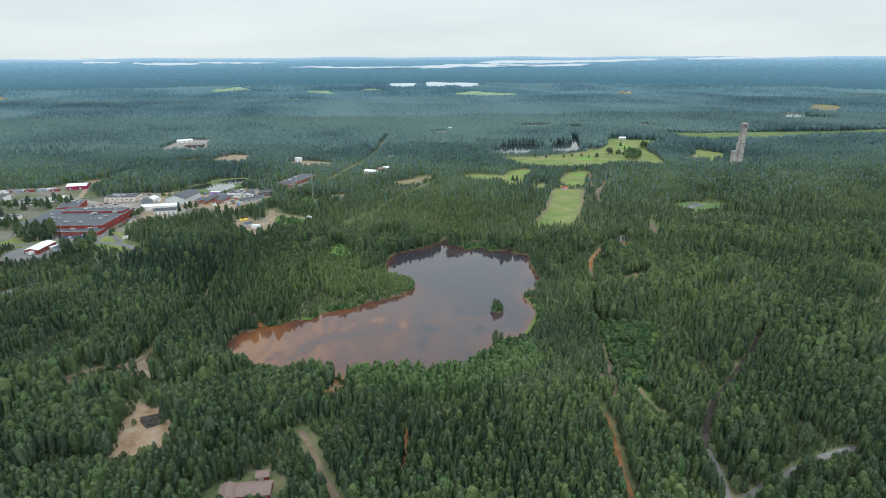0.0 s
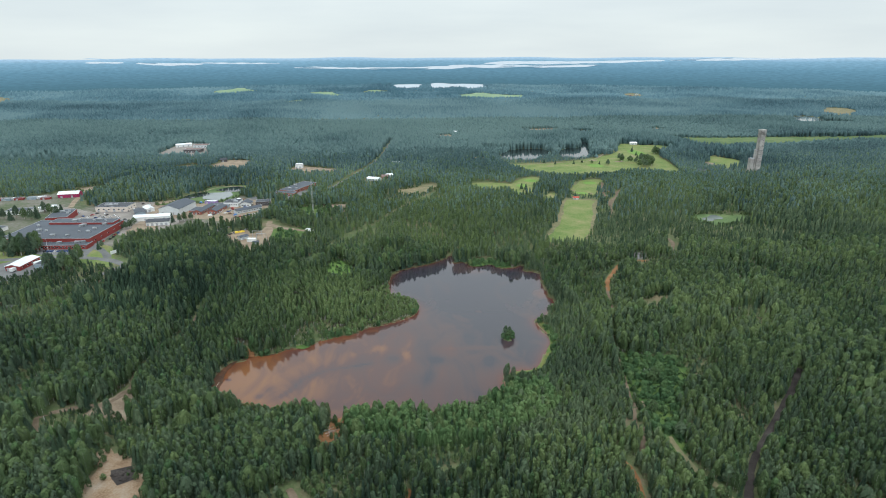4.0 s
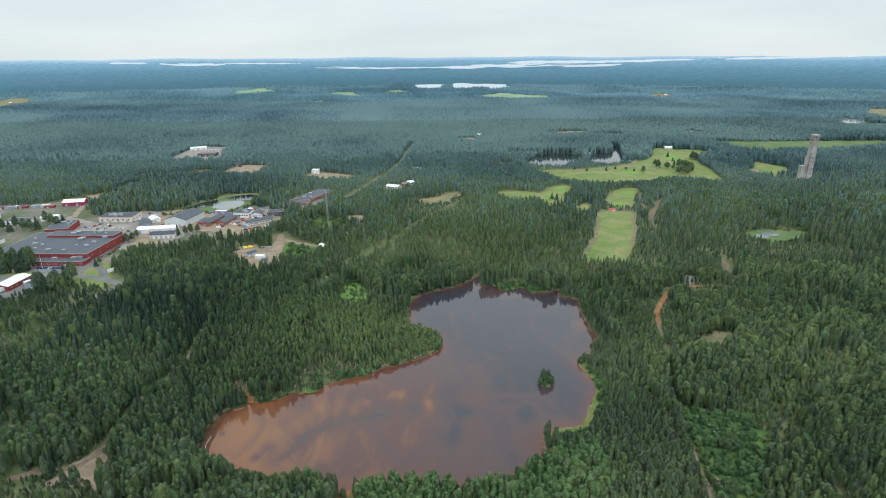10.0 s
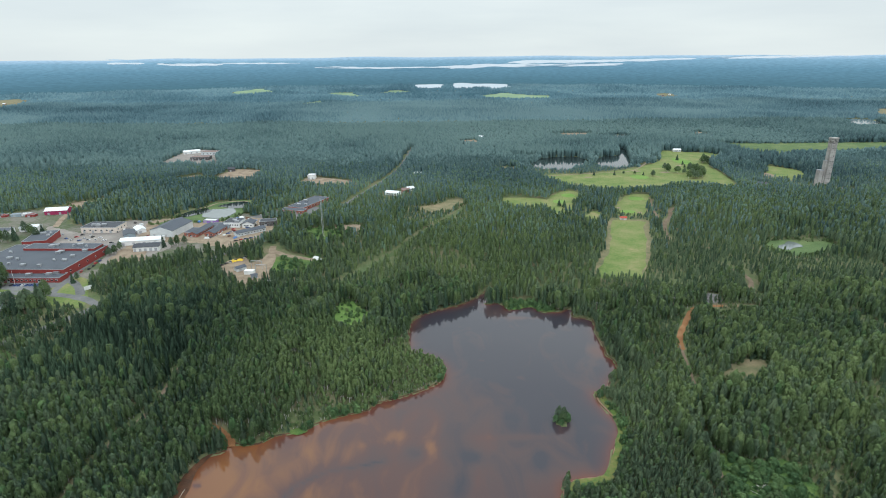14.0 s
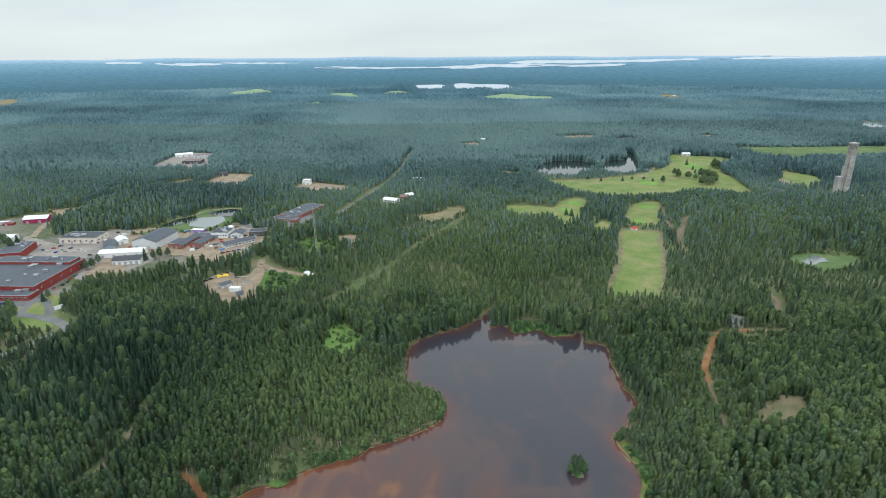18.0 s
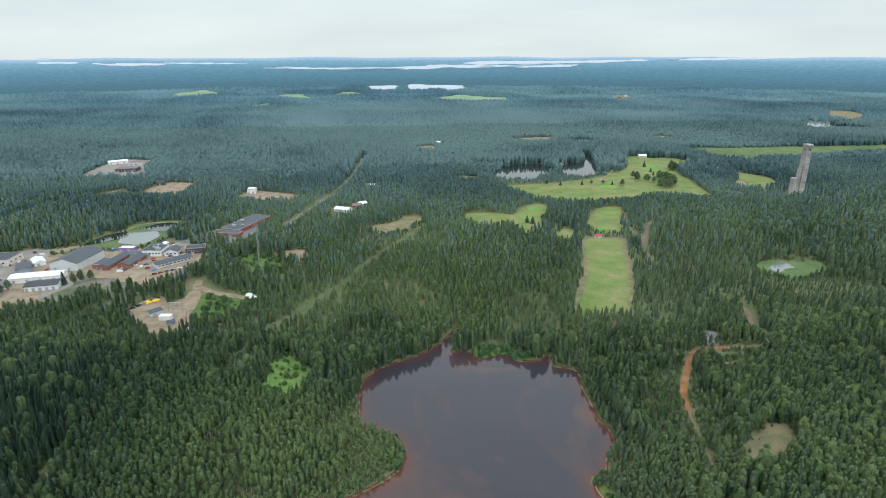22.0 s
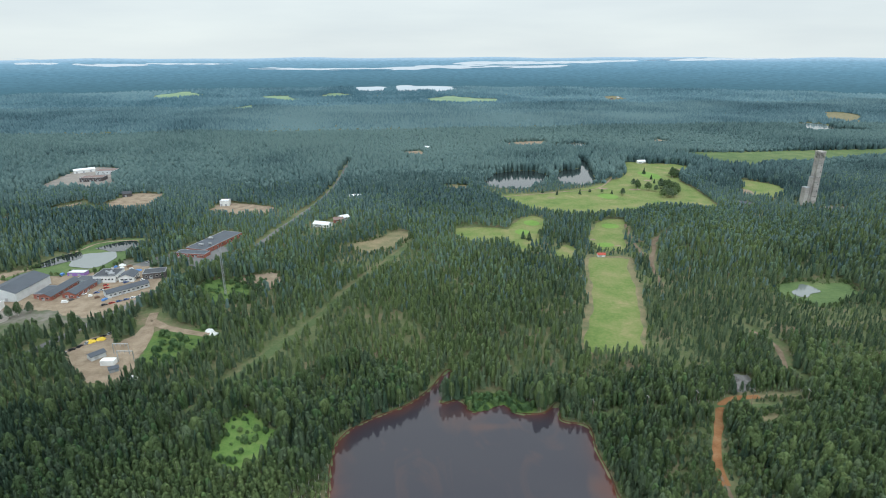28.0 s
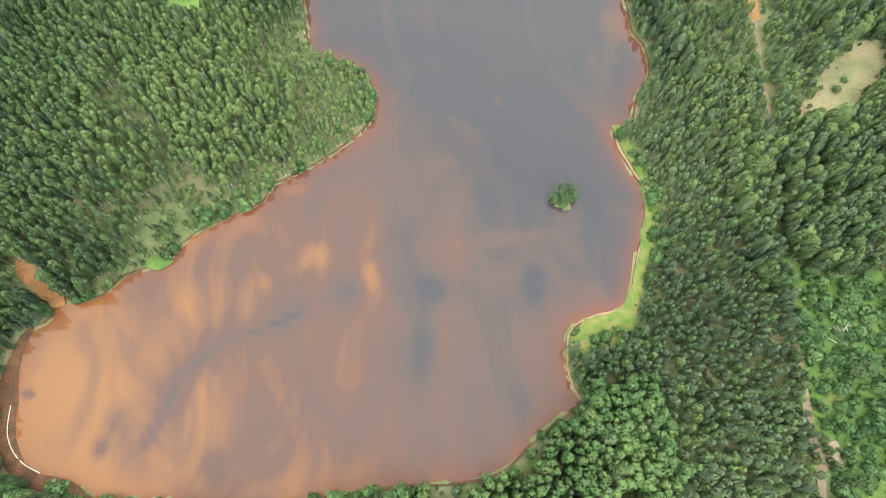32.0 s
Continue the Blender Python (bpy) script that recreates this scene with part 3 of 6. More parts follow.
patch("grass_bank", [(83, 301), (87, 297), (89, 286), (92, 273), (89, 258), (81, 243), (75, 231), (71, 222), (62, 217), (52, 213), (49, 220), (58, 228), (69, 229), (77, 241), (86, 262), (86, 281)], BANK, "yellow-green grassy bank along the shore", 0.3, True, category="shore", cell=4)
patch("grass_bank", [(-90, 264), (-83, 267), (-79, 264), (-84, 260)], SHRUB, "small grass spit in the water", 0.35, True, category="shore", cell=3)
patch("mud_shore", [(-123, 246), (-128.5, 240), (-130.5, 228), (-129.5, 212), (-124, 201), (-116, 195), (-106, 192.5), (-96, 189), (-105, 197), (-113, 199), (-120, 204), (-125, 214), (-125, 224), (-126, 238)], MUD, "bare brown mud bank with rust stains", 0.15, True, category="shore", cell=3)
patch("creek_mouth", [(-133, 271), (-126, 267), (-115, 256), (-114, 252), (-119, 251), (-125, 258), (-131, 264)], OCHRE, "pale pink silt fan of a small creek", 0.3, True, category="creek", cell=3)
patch("bare_earth", [(-58, 140), (-53, 152), (-55, 163), (-51, 172), (-52, 180), (-47, 181), (-46, 171), (-44, 160), (-37, 154), (-36, 147), (-44, 146), (-49, 136)], OCHRE, "rust-stained bare earth below the lake outlet", 0.4, True, category="clearing", cell=4)
patch("sand_pit", [(-150, 106), (-137, 101), (-120, 103), (-121, 118), (-134, 136), (-150, 148), (-159, 146), (-153, 126)], PIT, "shallow sand pit with ochre puddles", 0.1, True, category="sand pit", cell=4)
patch("slag_heap", [(-146, 134), (-138, 137), (-132, 128), (-138, 124)], PEAT, "dark slag patch in the sand", 0.25, False, category="slag", cell=3)
patch("sand_clearing", [(-182, 178), (-168, 176), (-152, 180), (-163, 196), (-172, 202)], SAND, "light sandy turning place in the woods", category="clearing", cell=5)
patch("shrub_meadow", [(121, 250), (133, 232), (160, 226), (150, 196), (132, 160), (126, 128), (124, 100), (118, 130), (115, 160), (117, 193), (119, 215)], SHRUB, "lush green scrub beside the track", category="meadow", cell=6)
patch("bare_earth", [(86, 222), (91, 210), (94, 199), (98, 190), (94, 192), (89, 203), (85, 213)], DRY, "brown bare ground among young pines", 0.3, False, category="clearing", cell=4)
patch("sand_clearing", [(112, 180), (119, 180), (118, 174), (112, 173)], SAND, "spill of yellow sand beside the track", 0.2, True, category="clearing", cell=3)
patch("marsh", [(308, 540), (310, 520), (330, 512), (352, 518), (372, 532), (379, 556), (362, 556), (345, 562), (322, 558)], MARSH, "grassy marsh round a small pond", category="marsh")
patch("sand_clearing", [(-60, 688), (-20, 668), (8, 690), (20, 730), (5, 735), (-30, 705)], DRY, "cut hillside with open sand", category="clearing")
patch("sand_clearing", [(-128, 608), (-118, 590), (-100, 588), (-92, 606), (-108, 625)], SAND, "open sand bank beside a mast", category="clearing")
patch("grass_field", [(-160, 585), (-135, 560), (-110, 575), (-125, 600), (-150, 610)], SHRUB, "green mown clearing round a mast", category="meadow")
patch("grass_field", [(-166, 516), (-160, 474), (-142, 466), (-120, 498), (-128, 514), (-150, 520)], SHRUB, "overgrown green field beside a sandy lane", category="meadow")
patch("sand_yard", [(-211, 487), (-192, 462), (-174, 450), (-160, 450), (-158, 468), (-168, 500), (-175, 528), (-184, 503), (-198, 514), (-208, 502)], SAND, "sandy storage yard", category="yard")
patch("industrial_ground", [(-560, 470), (-440, 440), (-400, 425), (-330, 430), (-304, 447), (-308, 483), (-298, 494), (-274, 496), (-260, 515), (-234, 530), (-208, 534), (-190, 555), (-196, 600), (-212, 644), (-279, 690), (-318, 691), (-330, 632), (-381, 620), (-439, 633), (-457, 676), (-483, 708), (-520, 692), (-580, 640), (-590, 540)], LOT, "worn ground of gravel and grass between the factory halls", 0.02, True, 20, category="yard")
patch("gravel_yard", [(-450, 620), (-396, 596), (-375, 640), (-345, 640), (-300, 600), (-280, 548), (-300, 505), (-325, 500), (-340, 533), (-407, 562)], YARD, "grey gravel yard between factory halls", category="yard", cell=15)
patch("gravel_yard", [(-320, 505), (-290, 505), (-303, 556), (-269, 562), (-234, 548), (-207, 548), (-190, 576), (-196, 616), (-212, 646), (-247, 652), (-269, 640), (-312, 652), (-345, 640), (-335, 600)], SAND, "sandy yard round the workshops", 0.1, category="yard", cell=15)
patch("paved_yard", [(-238, 640), (-205, 662), (-176, 645), (-158, 672), (-165, 700), (-200, 700), (-230, 665)], ASPHALT, "grey paved parking yard", category="yard", cell=15)
patch("paved_yard", [(-376, 456), (-338, 456), (-331, 440), (-368, 440)], ASPHALT, "paved car park before the factory", category="yard")
patch("factory_lawn", [(-420, 440), (-400, 462), (-325, 468), (-300, 440), (-285, 405), (-320, 412), (-361, 420), (-420, 418)], GRASS, "mown lawn before the factory", 0.03, category="lawn")
patch("paved_yard", [(-385, 378), (-345, 378), (-345, 420), (-385, 424)], ASPHALT, "worn grey yard beside a red shed", category="yard")
patch("sand_clearing", [(-490, 716), (-462, 698), (-440, 728), (-481, 736)], SAND, "open sand at a forest road", category="clearing")
patch("grass_field", [(-338, 626), (-322, 650), (-310, 692), (-304, 727), (-258, 736), (-249, 700), (-255, 654), (-265, 640), (-300, 632)], MARSH, "grassy banks round settling ponds", category="meadow", cell=15)
patch("sand_yard", [(-222, 832), (-190, 820), (-152, 822), (-145, 850), (-170, 866), (-216, 880)], SAND, "sandy storage place in the woods", category="yard")
patch("sand_yard", [(-365, 890), (-335, 868), (-300, 890), (-308, 935), (-352, 943)], SAND, "bare sand round a small building", category="yard")
patch("gravel_yard", [(-500, 990), (-450, 985), (-400, 995), (-430, 1057), (-450, 1130), (-500, 1148), (-515, 1100)], YARD, "gravel yard of a far workshop", category="yard", cell=30)
patch("sand_clearing", [(560, 1350), (575, 1310), (600, 1320), (590, 1365)], SAND, "sandy forest opening", category="clearing")
patch("sand_clearing", [(232, 1300), (259, 1275), (312, 1290), (328, 1366), (240, 1345)], SAND, "pale felled clearing in the woods", category="clearing")
patch("sand_clearing", [(23, 1215), (61, 1205), (58, 1258), (30, 1258)], SAND, "narrow pale felled strip", category="clearing")
patch("sand_clearing", [(70, 930), (92, 905), (112, 925), (98, 960), (78, 955)], DRY, "brown felled hillside in the woods", category="clearing")
patch("sand_clearing", [(525, 776), (548, 770), (566, 778), (560, 790), (530, 790)], YARD, "gravel ground at the foot of the tower", category="clearing")
patch("far_field", [(1201, 1660), (1314, 1650), (1439, 1855), (1350, 1865)], DRY, "wide bare sand pit far off", category="field", cell=40)
for pts, mat in (([(-970, 2680), (-837, 2760), (-892, 2965), (-992, 2955)], FIELD), ([(-510, 2140), (-428, 2140), (-465, 2313), (-530, 2315)], FIELD), ([(-501, 2600), (-373, 2530), (-412, 2745), (-513, 2781)], FIELD),
                 ([(-294, 2660), (-179, 2660), (-218, 2879), (-286, 2849)], FIELD), ([(-1665, 2051), (-1588, 2003), (-1662, 2287), (-1795, 2463), (-1811, 2317)], DRY), ([(164, 2400), (411, 2360), (419, 2529), (232, 2685)], FIELD), ([(864, 2420), (918, 2380), (976, 2577), (915, 2581)], DRY)):
    patch("far_field", pts, mat, "pale green farm field far away", 0.5, True, 40, category="field")

lane("main_road", [(-330, 300), (-285, 380), (-250, 462), (-228, 510), (-203, 563)], 7, ASPHALT, "grey paved main road under tall trees", 0.5, category="road")
lane("main_road", [(-203, 563), (-182, 615), (-168, 650), (-138, 692), (-126, 747), (-110, 807), (-91, 890), (-80, 987), (-75, 1109), (-72, 1150)], 6.5, ASPHALT, "grey paved main road through the woods", 3.0, category="road")
lane("factory_road", [(-470, 420), (-416, 424), (-386, 427), (-363, 433), (-324, 430), (-292, 421), (-270, 405)], 7, ASPHALT, "grey paved factory road", 6, category="road")
lane("factory_road", [(-325, 432), (-328, 446), (-331, 466), (-334, 484), (-339, 527), (-345, 560)], 7, ASPHALT, "paved drive beside the factory wall", 3, category="road")
lane("factory_road", [(-330, 462), (-319, 453), (-308, 441), (-299, 428)], 6, ASPHALT, "curved paved loop in the lawn", 3, category="road")
lane("forest_road", [(-443, 618), (-463, 676), (-460, 752), (-440, 825), (-400, 900)], 7, SAND, "pale gravel road along the wood", 6, category="road")
lane("sand_lane", [(-178, 548), (-175, 533), (-168, 510), (-166, 480), (-172, 450)], 6, SAND, "curved light sandy lane", 6)
lane("sand_lane", [(-175, 535), (-161, 523), (-143, 514), (-127, 508)], 6, SAND, "short sandy lane to a dump", 4)
lane("powerline_ride", [(-112, 415), (-100, 438), (-80, 479), (-57, 522), (-36, 577), (2, 656), (20, 700)], 6, RIDE, "grassy power line ride through the pines", 1.2)
POLES = [(109, 404), (138, 400), (164, 397), (195, 395), (225, 392)]
lane("powerline_ride", POLES, 3.5, RIDE, "narrow grassy strip under a wooden pole line", 1.6)
lane("forest_track", [(88, 60), (90, 83), (94, 111), (95, 128), (91, 137)], 3.2, OCHRE, "reddish sandy forest track", 2.0)
lane("forest_track", [(101, 132), (109, 150), (108, 158), (112, 172), (114, 186), (117, 200), (121, 222), (126, 251), (133, 276), (139, 294), (146, 325), (150, 347)], 2.3, TRACK, "narrow sandy forest track with worn ruts", 0.5)
lane("sand_path", [(149, 340), (152, 352), (159, 366), (168, 380), (175, 392), (186, 402), (205, 403)], 4.2, OCHRE, "broad orange sand path", 0.8)
lane("forest_track", [(205, 403), (240, 400), (290, 380)], 3, DRY, "old overgrown track along a bank", 1.5)
lane("forest_track", [(240, 412), (240, 432), (249, 450), (251, 464), (248, 480)], 4, TRACK, "pale sandy track between pines", 4)
lane("forest_track", [(232, 600), (240, 623), (256, 652), (272, 684), (320, 729)], 4, TRACK, "winding gravel track", 1.5)
lane("forest_track", [(222, 560), (236, 620), (246, 680), (262, 740)], 3, TRACK, "straight sandy track beside the range", 0.3)
lane("golf_path", [(150, 880), (233, 900), (290, 915), (340, 985), (372, 1030)], 3, SAND, "pale path along the golf course", 2)
lane("slag_road", [(134, 96), (140, 108), (154, 130), (180, 158), (210, 190), (228, 212)], 3.6, PEAT, "dark slag-covered forest road", 0.6)
lane("gravel_road", [(122, 48), (129, 67), (133, 85), (135, 97)], 4.5, ROCK, "grey gravel road with puddles", 0.8)
lane("gravel_road", [(129, 60), (140, 67), (163, 79), (195, 92), (230, 98)], 3.4, ROCK, "grey gravel road bend", 0.3)
lane("forest_track", [(134, 97), (131, 112), (124, 128), (122, 150)], 3, DRY, "faint grassy track in the scrub", 1.5)
lane("forest_track", [(-30, 50), (-37, 74), (-42, 82), (-54, 108), (-61, 120)], 3.4, TRACK, "straight sandy track between pines", 2.5)
lane("forest_track", [(-12, 62), (-9, 80), (-7, 100), (-8, 118)], 2.4, OCHRE, "brown wheel track in the pines", 0.2)
lane("forest_track", [(-195, 138), (-191, 148), (-197, 162), (-206, 176), (-193, 184), (-178, 188)], 3.4, TRACK, "pale sandy forest lane", 1.0)
lane("forest_track", [(-178, 186), (-172, 205), (-174, 240), (-169, 268), (-168, 290), (-171, 330)], 3, TRACK, "sandy lane along the edge of a spruce stand", 1.5)
lane("forest_track", [(-36, 157), (-18, 157)], 3, TRACK, "short sandy track below the outlet", 2)


SCRUB = spline([(121, 250), (133, 232), (160, 226), (150, 196), (132, 160), (126, 128), (124, 100), (118, 130), (115, 160), (117, 193), (119, 215)], True, 5.0)
SHORE_BANK = spline([(84, 297), (88, 293), (91, 283), (94, 270), (91, 254), (83, 238), (77, 226), (74, 214), (62, 209), (51, 207), (50, 217), (58, 222), (70, 225), (77, 237), (87, 259), (87, 278)], True, 5.0)
REEDS = spline([(41, 428), (42, 416), (50, 415), (62, 420), (67, 412), (76, 411), (80, 416), (66, 428), (50, 432)], True, 5.0)
GLADE = spline([(-88, 372), (-77, 364), (-66, 375), (-60, 392), (-78, 419), (-90, 407)], True, 5.0)


# ---- small waters ----
def pool(name, points, label, material):
    ob = patch(name, points, material, label, 0.25, True, 15, "structure", "pond")
    return ob


DARK_WATER = plain_water("dark_pond_water", (0.02, 0.025, 0.025), 0.04)
PALE_WATER = plain_water("pale_pond_water", (0.16, 0.18, 0.17), 0.1)
pool("pond", [(319, 541), (326, 530), (345, 538), (340, 556)], "small pale pond in a marsh", PALE_WATER)
pool("pond", [(-286, 655), (-298, 672), (-295, 690), (-271, 693), (-263, 667), (-269, 652)], "grey settling pond behind the workshops", PALE_WATER)
pool("pond", [(-294, 706), (-284, 721), (-269, 726), (-257, 721), (-258, 702), (-276, 697)], "dark settling pond within a bank", DARK_WATER)
pool("pond", [(140, 945), (182, 922), (205, 945), (240, 985), (236, 1042), (170, 1036), (142, 985)], "dark forest pond beside the golf course", DARK_WATER)
pool("pond", [(250, 985), (256, 948), (290, 945), (312, 985), (346, 1124), (328, 1130), (311, 1064), (276, 1046)], "dark pond with bright reflections", DARK_WATER)
pool("pond", [(1031, 1500), (1107, 1500), (1141, 1595), (1087, 1610)], "pale tailings pond far off", PALE_WATER)
pool("pond", [(329, 1300), (360, 1235), (390, 1245), (405, 1328), (350, 1318)], "small bright forest pond", PALE_WATER)
pool("pond", [(-326, 664), (-310, 695), (-299, 691), (-297, 673), (-314, 657)], "dark narrow end of a settling pond", DARK_WATER)
lane("bank_track", [(-335, 631), (-323, 666), (-307, 700), (-299, 723), (-280, 731), (-262, 730)], 2.5, SAND, "pale track on the bank of the settling ponds", 2)
# Pale base and faint emission stand in for sky reflected by far lakes.
FAR_WATER = plain_water("glowing_lake_water", (0.36, 0.40, 0.43), 0.4, 0.16)
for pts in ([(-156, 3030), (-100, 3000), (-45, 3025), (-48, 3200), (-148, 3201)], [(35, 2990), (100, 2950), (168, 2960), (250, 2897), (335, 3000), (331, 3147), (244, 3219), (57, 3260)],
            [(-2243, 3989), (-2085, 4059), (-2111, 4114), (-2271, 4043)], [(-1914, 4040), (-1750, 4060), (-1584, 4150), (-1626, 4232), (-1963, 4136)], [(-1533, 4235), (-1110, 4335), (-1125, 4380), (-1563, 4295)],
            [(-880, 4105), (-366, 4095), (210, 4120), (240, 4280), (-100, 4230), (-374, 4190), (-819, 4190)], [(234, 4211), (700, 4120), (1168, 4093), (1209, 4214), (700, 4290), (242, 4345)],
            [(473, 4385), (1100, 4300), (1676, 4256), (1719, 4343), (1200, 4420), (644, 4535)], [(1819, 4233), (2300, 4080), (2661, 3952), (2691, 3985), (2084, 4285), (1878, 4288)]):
    patch("far_lake", pts, FAR_WATER, "pale lake with added glow between distant woods", 2.0, True, 60, category="lake")

# The islands wear the backdrop's glowing haze colour.
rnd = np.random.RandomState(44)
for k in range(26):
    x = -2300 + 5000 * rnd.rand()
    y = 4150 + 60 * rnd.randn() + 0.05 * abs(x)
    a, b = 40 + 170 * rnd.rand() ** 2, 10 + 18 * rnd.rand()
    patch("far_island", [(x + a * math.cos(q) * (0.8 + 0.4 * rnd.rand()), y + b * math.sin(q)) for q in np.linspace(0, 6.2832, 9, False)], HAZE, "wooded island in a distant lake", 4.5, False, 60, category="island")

# ---- shore line ----
def shore_rim():
    n = len(SHORE)
    t = np.roll(SHORE, -1, 0) - np.roll(SHORE, 1, 0)
    t /= np.linalg.norm(t, axis=1)[:, None]
    out = np.c_[-t[:, 1], t[:, 0]]
    if inside(SHORE[:1] + out[:1] * 2, SHORE)[0]:
        out = -out
    r = np.random.RandomState(2)
    w = np.convolve(np.r_[1.0 + r.rand(n + 8)], np.ones(9) / 9, "valid")[:, None]
    a, b, c = SHORE - out * 0.25 * w, SHORE + out * 0.12 * w, SHORE + out * 0.5 * w
    verts = np.concatenate([np.c_[a, np.full(n, -0.25)], np.c_[b, np.full(n, 0.22)], np.c_[c, height(c) + 0.12]])
    faces = [(k * n + i, k * n + (i + 1) % n, k * n + n + (i + 1) % n, k * n + n + i) for k in range(2) for i in range(n)]
    mesh_object("shore_rim", verts, faces, MUD, None, "rust-brown wet rim along the water", "shore", "structure")


shore_rim()
lane("foam_line", spline([(-126.5, 221), (-126.3, 213), (-123.6, 207), (-120, 203), (-115, 200)], False, 1.2).tolist(), 0.3, FOAM, "white foam line on the mud", 0, 0.35, category="foam")


# ---- forest ----
def facet(v, f, rnd, c, n, s):
    """One leaf clump: a bent four-sided scrap that faces n, as tall as wide once the crown is stretched."""
    n = n / np.linalg.norm(n)
    a = np.cross(n, rnd.randn(3))
    a /= np.linalg.norm(a)
    b = np.cross(n, a)
    k = len(v)
    low = np.array((1.0, 1.0, 0.36))
    for q in (a * (0.8 + 0.5 * rnd.rand()), b * (0.6 + 0.5 * rnd.rand()) - n * 0.25, -a * (0.8 + 0.5 * rnd.rand()) - n * 0.1, -b * (0.6 + 0.5 * rnd.rand()) - n * 0.35):
        v.append(tuple(c + q * s * low))
    f += [(k, k + 1, k + 2), (k, k + 2, k + 3)]


CROWNS = {"spruce": (0.04, lambda u: (1 - u) ** 0.9 + 0.04), "pine": (0.28, lambda u: min(1.0, 0.70 + 1.2 * u) * (1 - u ** 1.7) ** 0.75 + 0.08),
          "birch": (0.24, lambda u: math.sin(math.pi * (0.22 + 0.73 * u)) ** 0.9 + 0.04), "alder": (0.04, lambda u: math.sin(math.pi * (0.28 + 0.66 * u)) ** 0.55),
          "slim_birch": (0.42, lambda u: math.sin(math.pi * (0.20 + 0.74 * u)) ** 0.9 + 0.04)}


def crown(rnd, shape, clumps, size, sides=5, rings=3):
    """A crown one metre high and one metre in radius: an uneven leafy body with tufts that break its outline."""
    bare, env = CROWNS[shape]
    v, f = [], []
    lean = rnd.randn(2) * 0.07
    for k in range(rings):
        u = 0.03 + 0.83 * k / max(1, rings - 1)
        twist = k * math.pi / sides + rnd.rand() * 0.4
        for j in range(sides):
            an = 2 * math.pi * (j + rnd.rand() * 0.5) / sides + twist
            q = env(u) * (0.74 + 0.34 * rnd.rand())
            v.append((q * math.cos(an) + lean[0] * u, q * math.sin(an) + lean[1] * u, bare + (1 - bare) * (u + 0.09 * (rnd.rand() - 0.5))))
    v.append((lean[0], lean[1], 1.0))
    for k in range(rings - 1):
        for j in range(sides):
            t = (j + 1) % sides
            f += [(k * sides + j, k * sides + t, k * sides + sides + t), (k * sides + j, k * sides + sides + t, k * sides + sides + j)]
    k = (rings - 1) * sides
    f += [(k + j, k + (j + 1) % sides, len(v) - 1) for j in range(sides)]
    for i in range(clumps):
        u = ((i + rnd.rand()) / clumps) ** (1.25 if shape == "spruce" else 0.9)
        an = i * 2.399963 + rnd.rand() * 0.7
        e = env(u)
        q = e * (0.84 + 0.26 * rnd.rand())
        c = np.array((q * math.cos(an) + lean[0] * u, q * math.sin(an) + lean[1] * u, bare + (1 - bare) * u * 0.97))
        up = 0.45 + 0.9 * u if shape != "spruce" else 0.55
        n = np.array((math.cos(an), math.sin(an), up)) + rnd.randn(3) * 0.22
        facet(v, f, rnd, c, n, size * (0.7 + 0.6 * rnd.rand()) * (0.5 + 0.5 * e))
    return np.array(v), np.array(f)


def stem(thick):
    """A slim tapered trunk one metre high."""
    v = [(thick * math.cos(a), thick * math.sin(a), 0.0) for a in (0, 2.1, 4.2)] + [(0.4 * thick * math.cos(a), 0.4 * thick * math.sin(a), 0.85) for a in (0, 2.1, 4.2)]
    return np.array(v), np.array([(0, 1, 4), (0, 4, 3), (1, 2, 5), (1, 5, 4), (2, 0, 3), (2, 3, 5)])


def low_tree(rnd, sides, rings):
    """A far tree: an uneven crown of a few facets."""
    v, f = [], []
    for hz, rr in rings:
        for s in range(sides):
            an = 2 * math.pi * (s + rnd.rand() * 0.6) / sides
            q = rr * (0.65 + 0.7 * rnd.rand())
            v.append((q * math.cos(an), q * math.sin(an), hz + 0.14 * (rnd.rand() - 0.5)))
    v.append((0.2 * (rnd.rand() - 0.5), 0.2 * (rnd.rand() - 0.5), 1.0))
    for k in range(len(rings) - 1):
        for s in range(sides):
            t = (s + 1) % sides
            f += [(k * sides + s, k * sides + t, k * sides + sides + t), (k * sides + s, k * sides + sides + t, k * sides + sides + s)]
    k = (len(rings) - 1) * sides
    f += [(k + s, k + (s + 1) % sides, len(v) - 1) for s in range(sides)]
    return np.array(v), np.array(f)


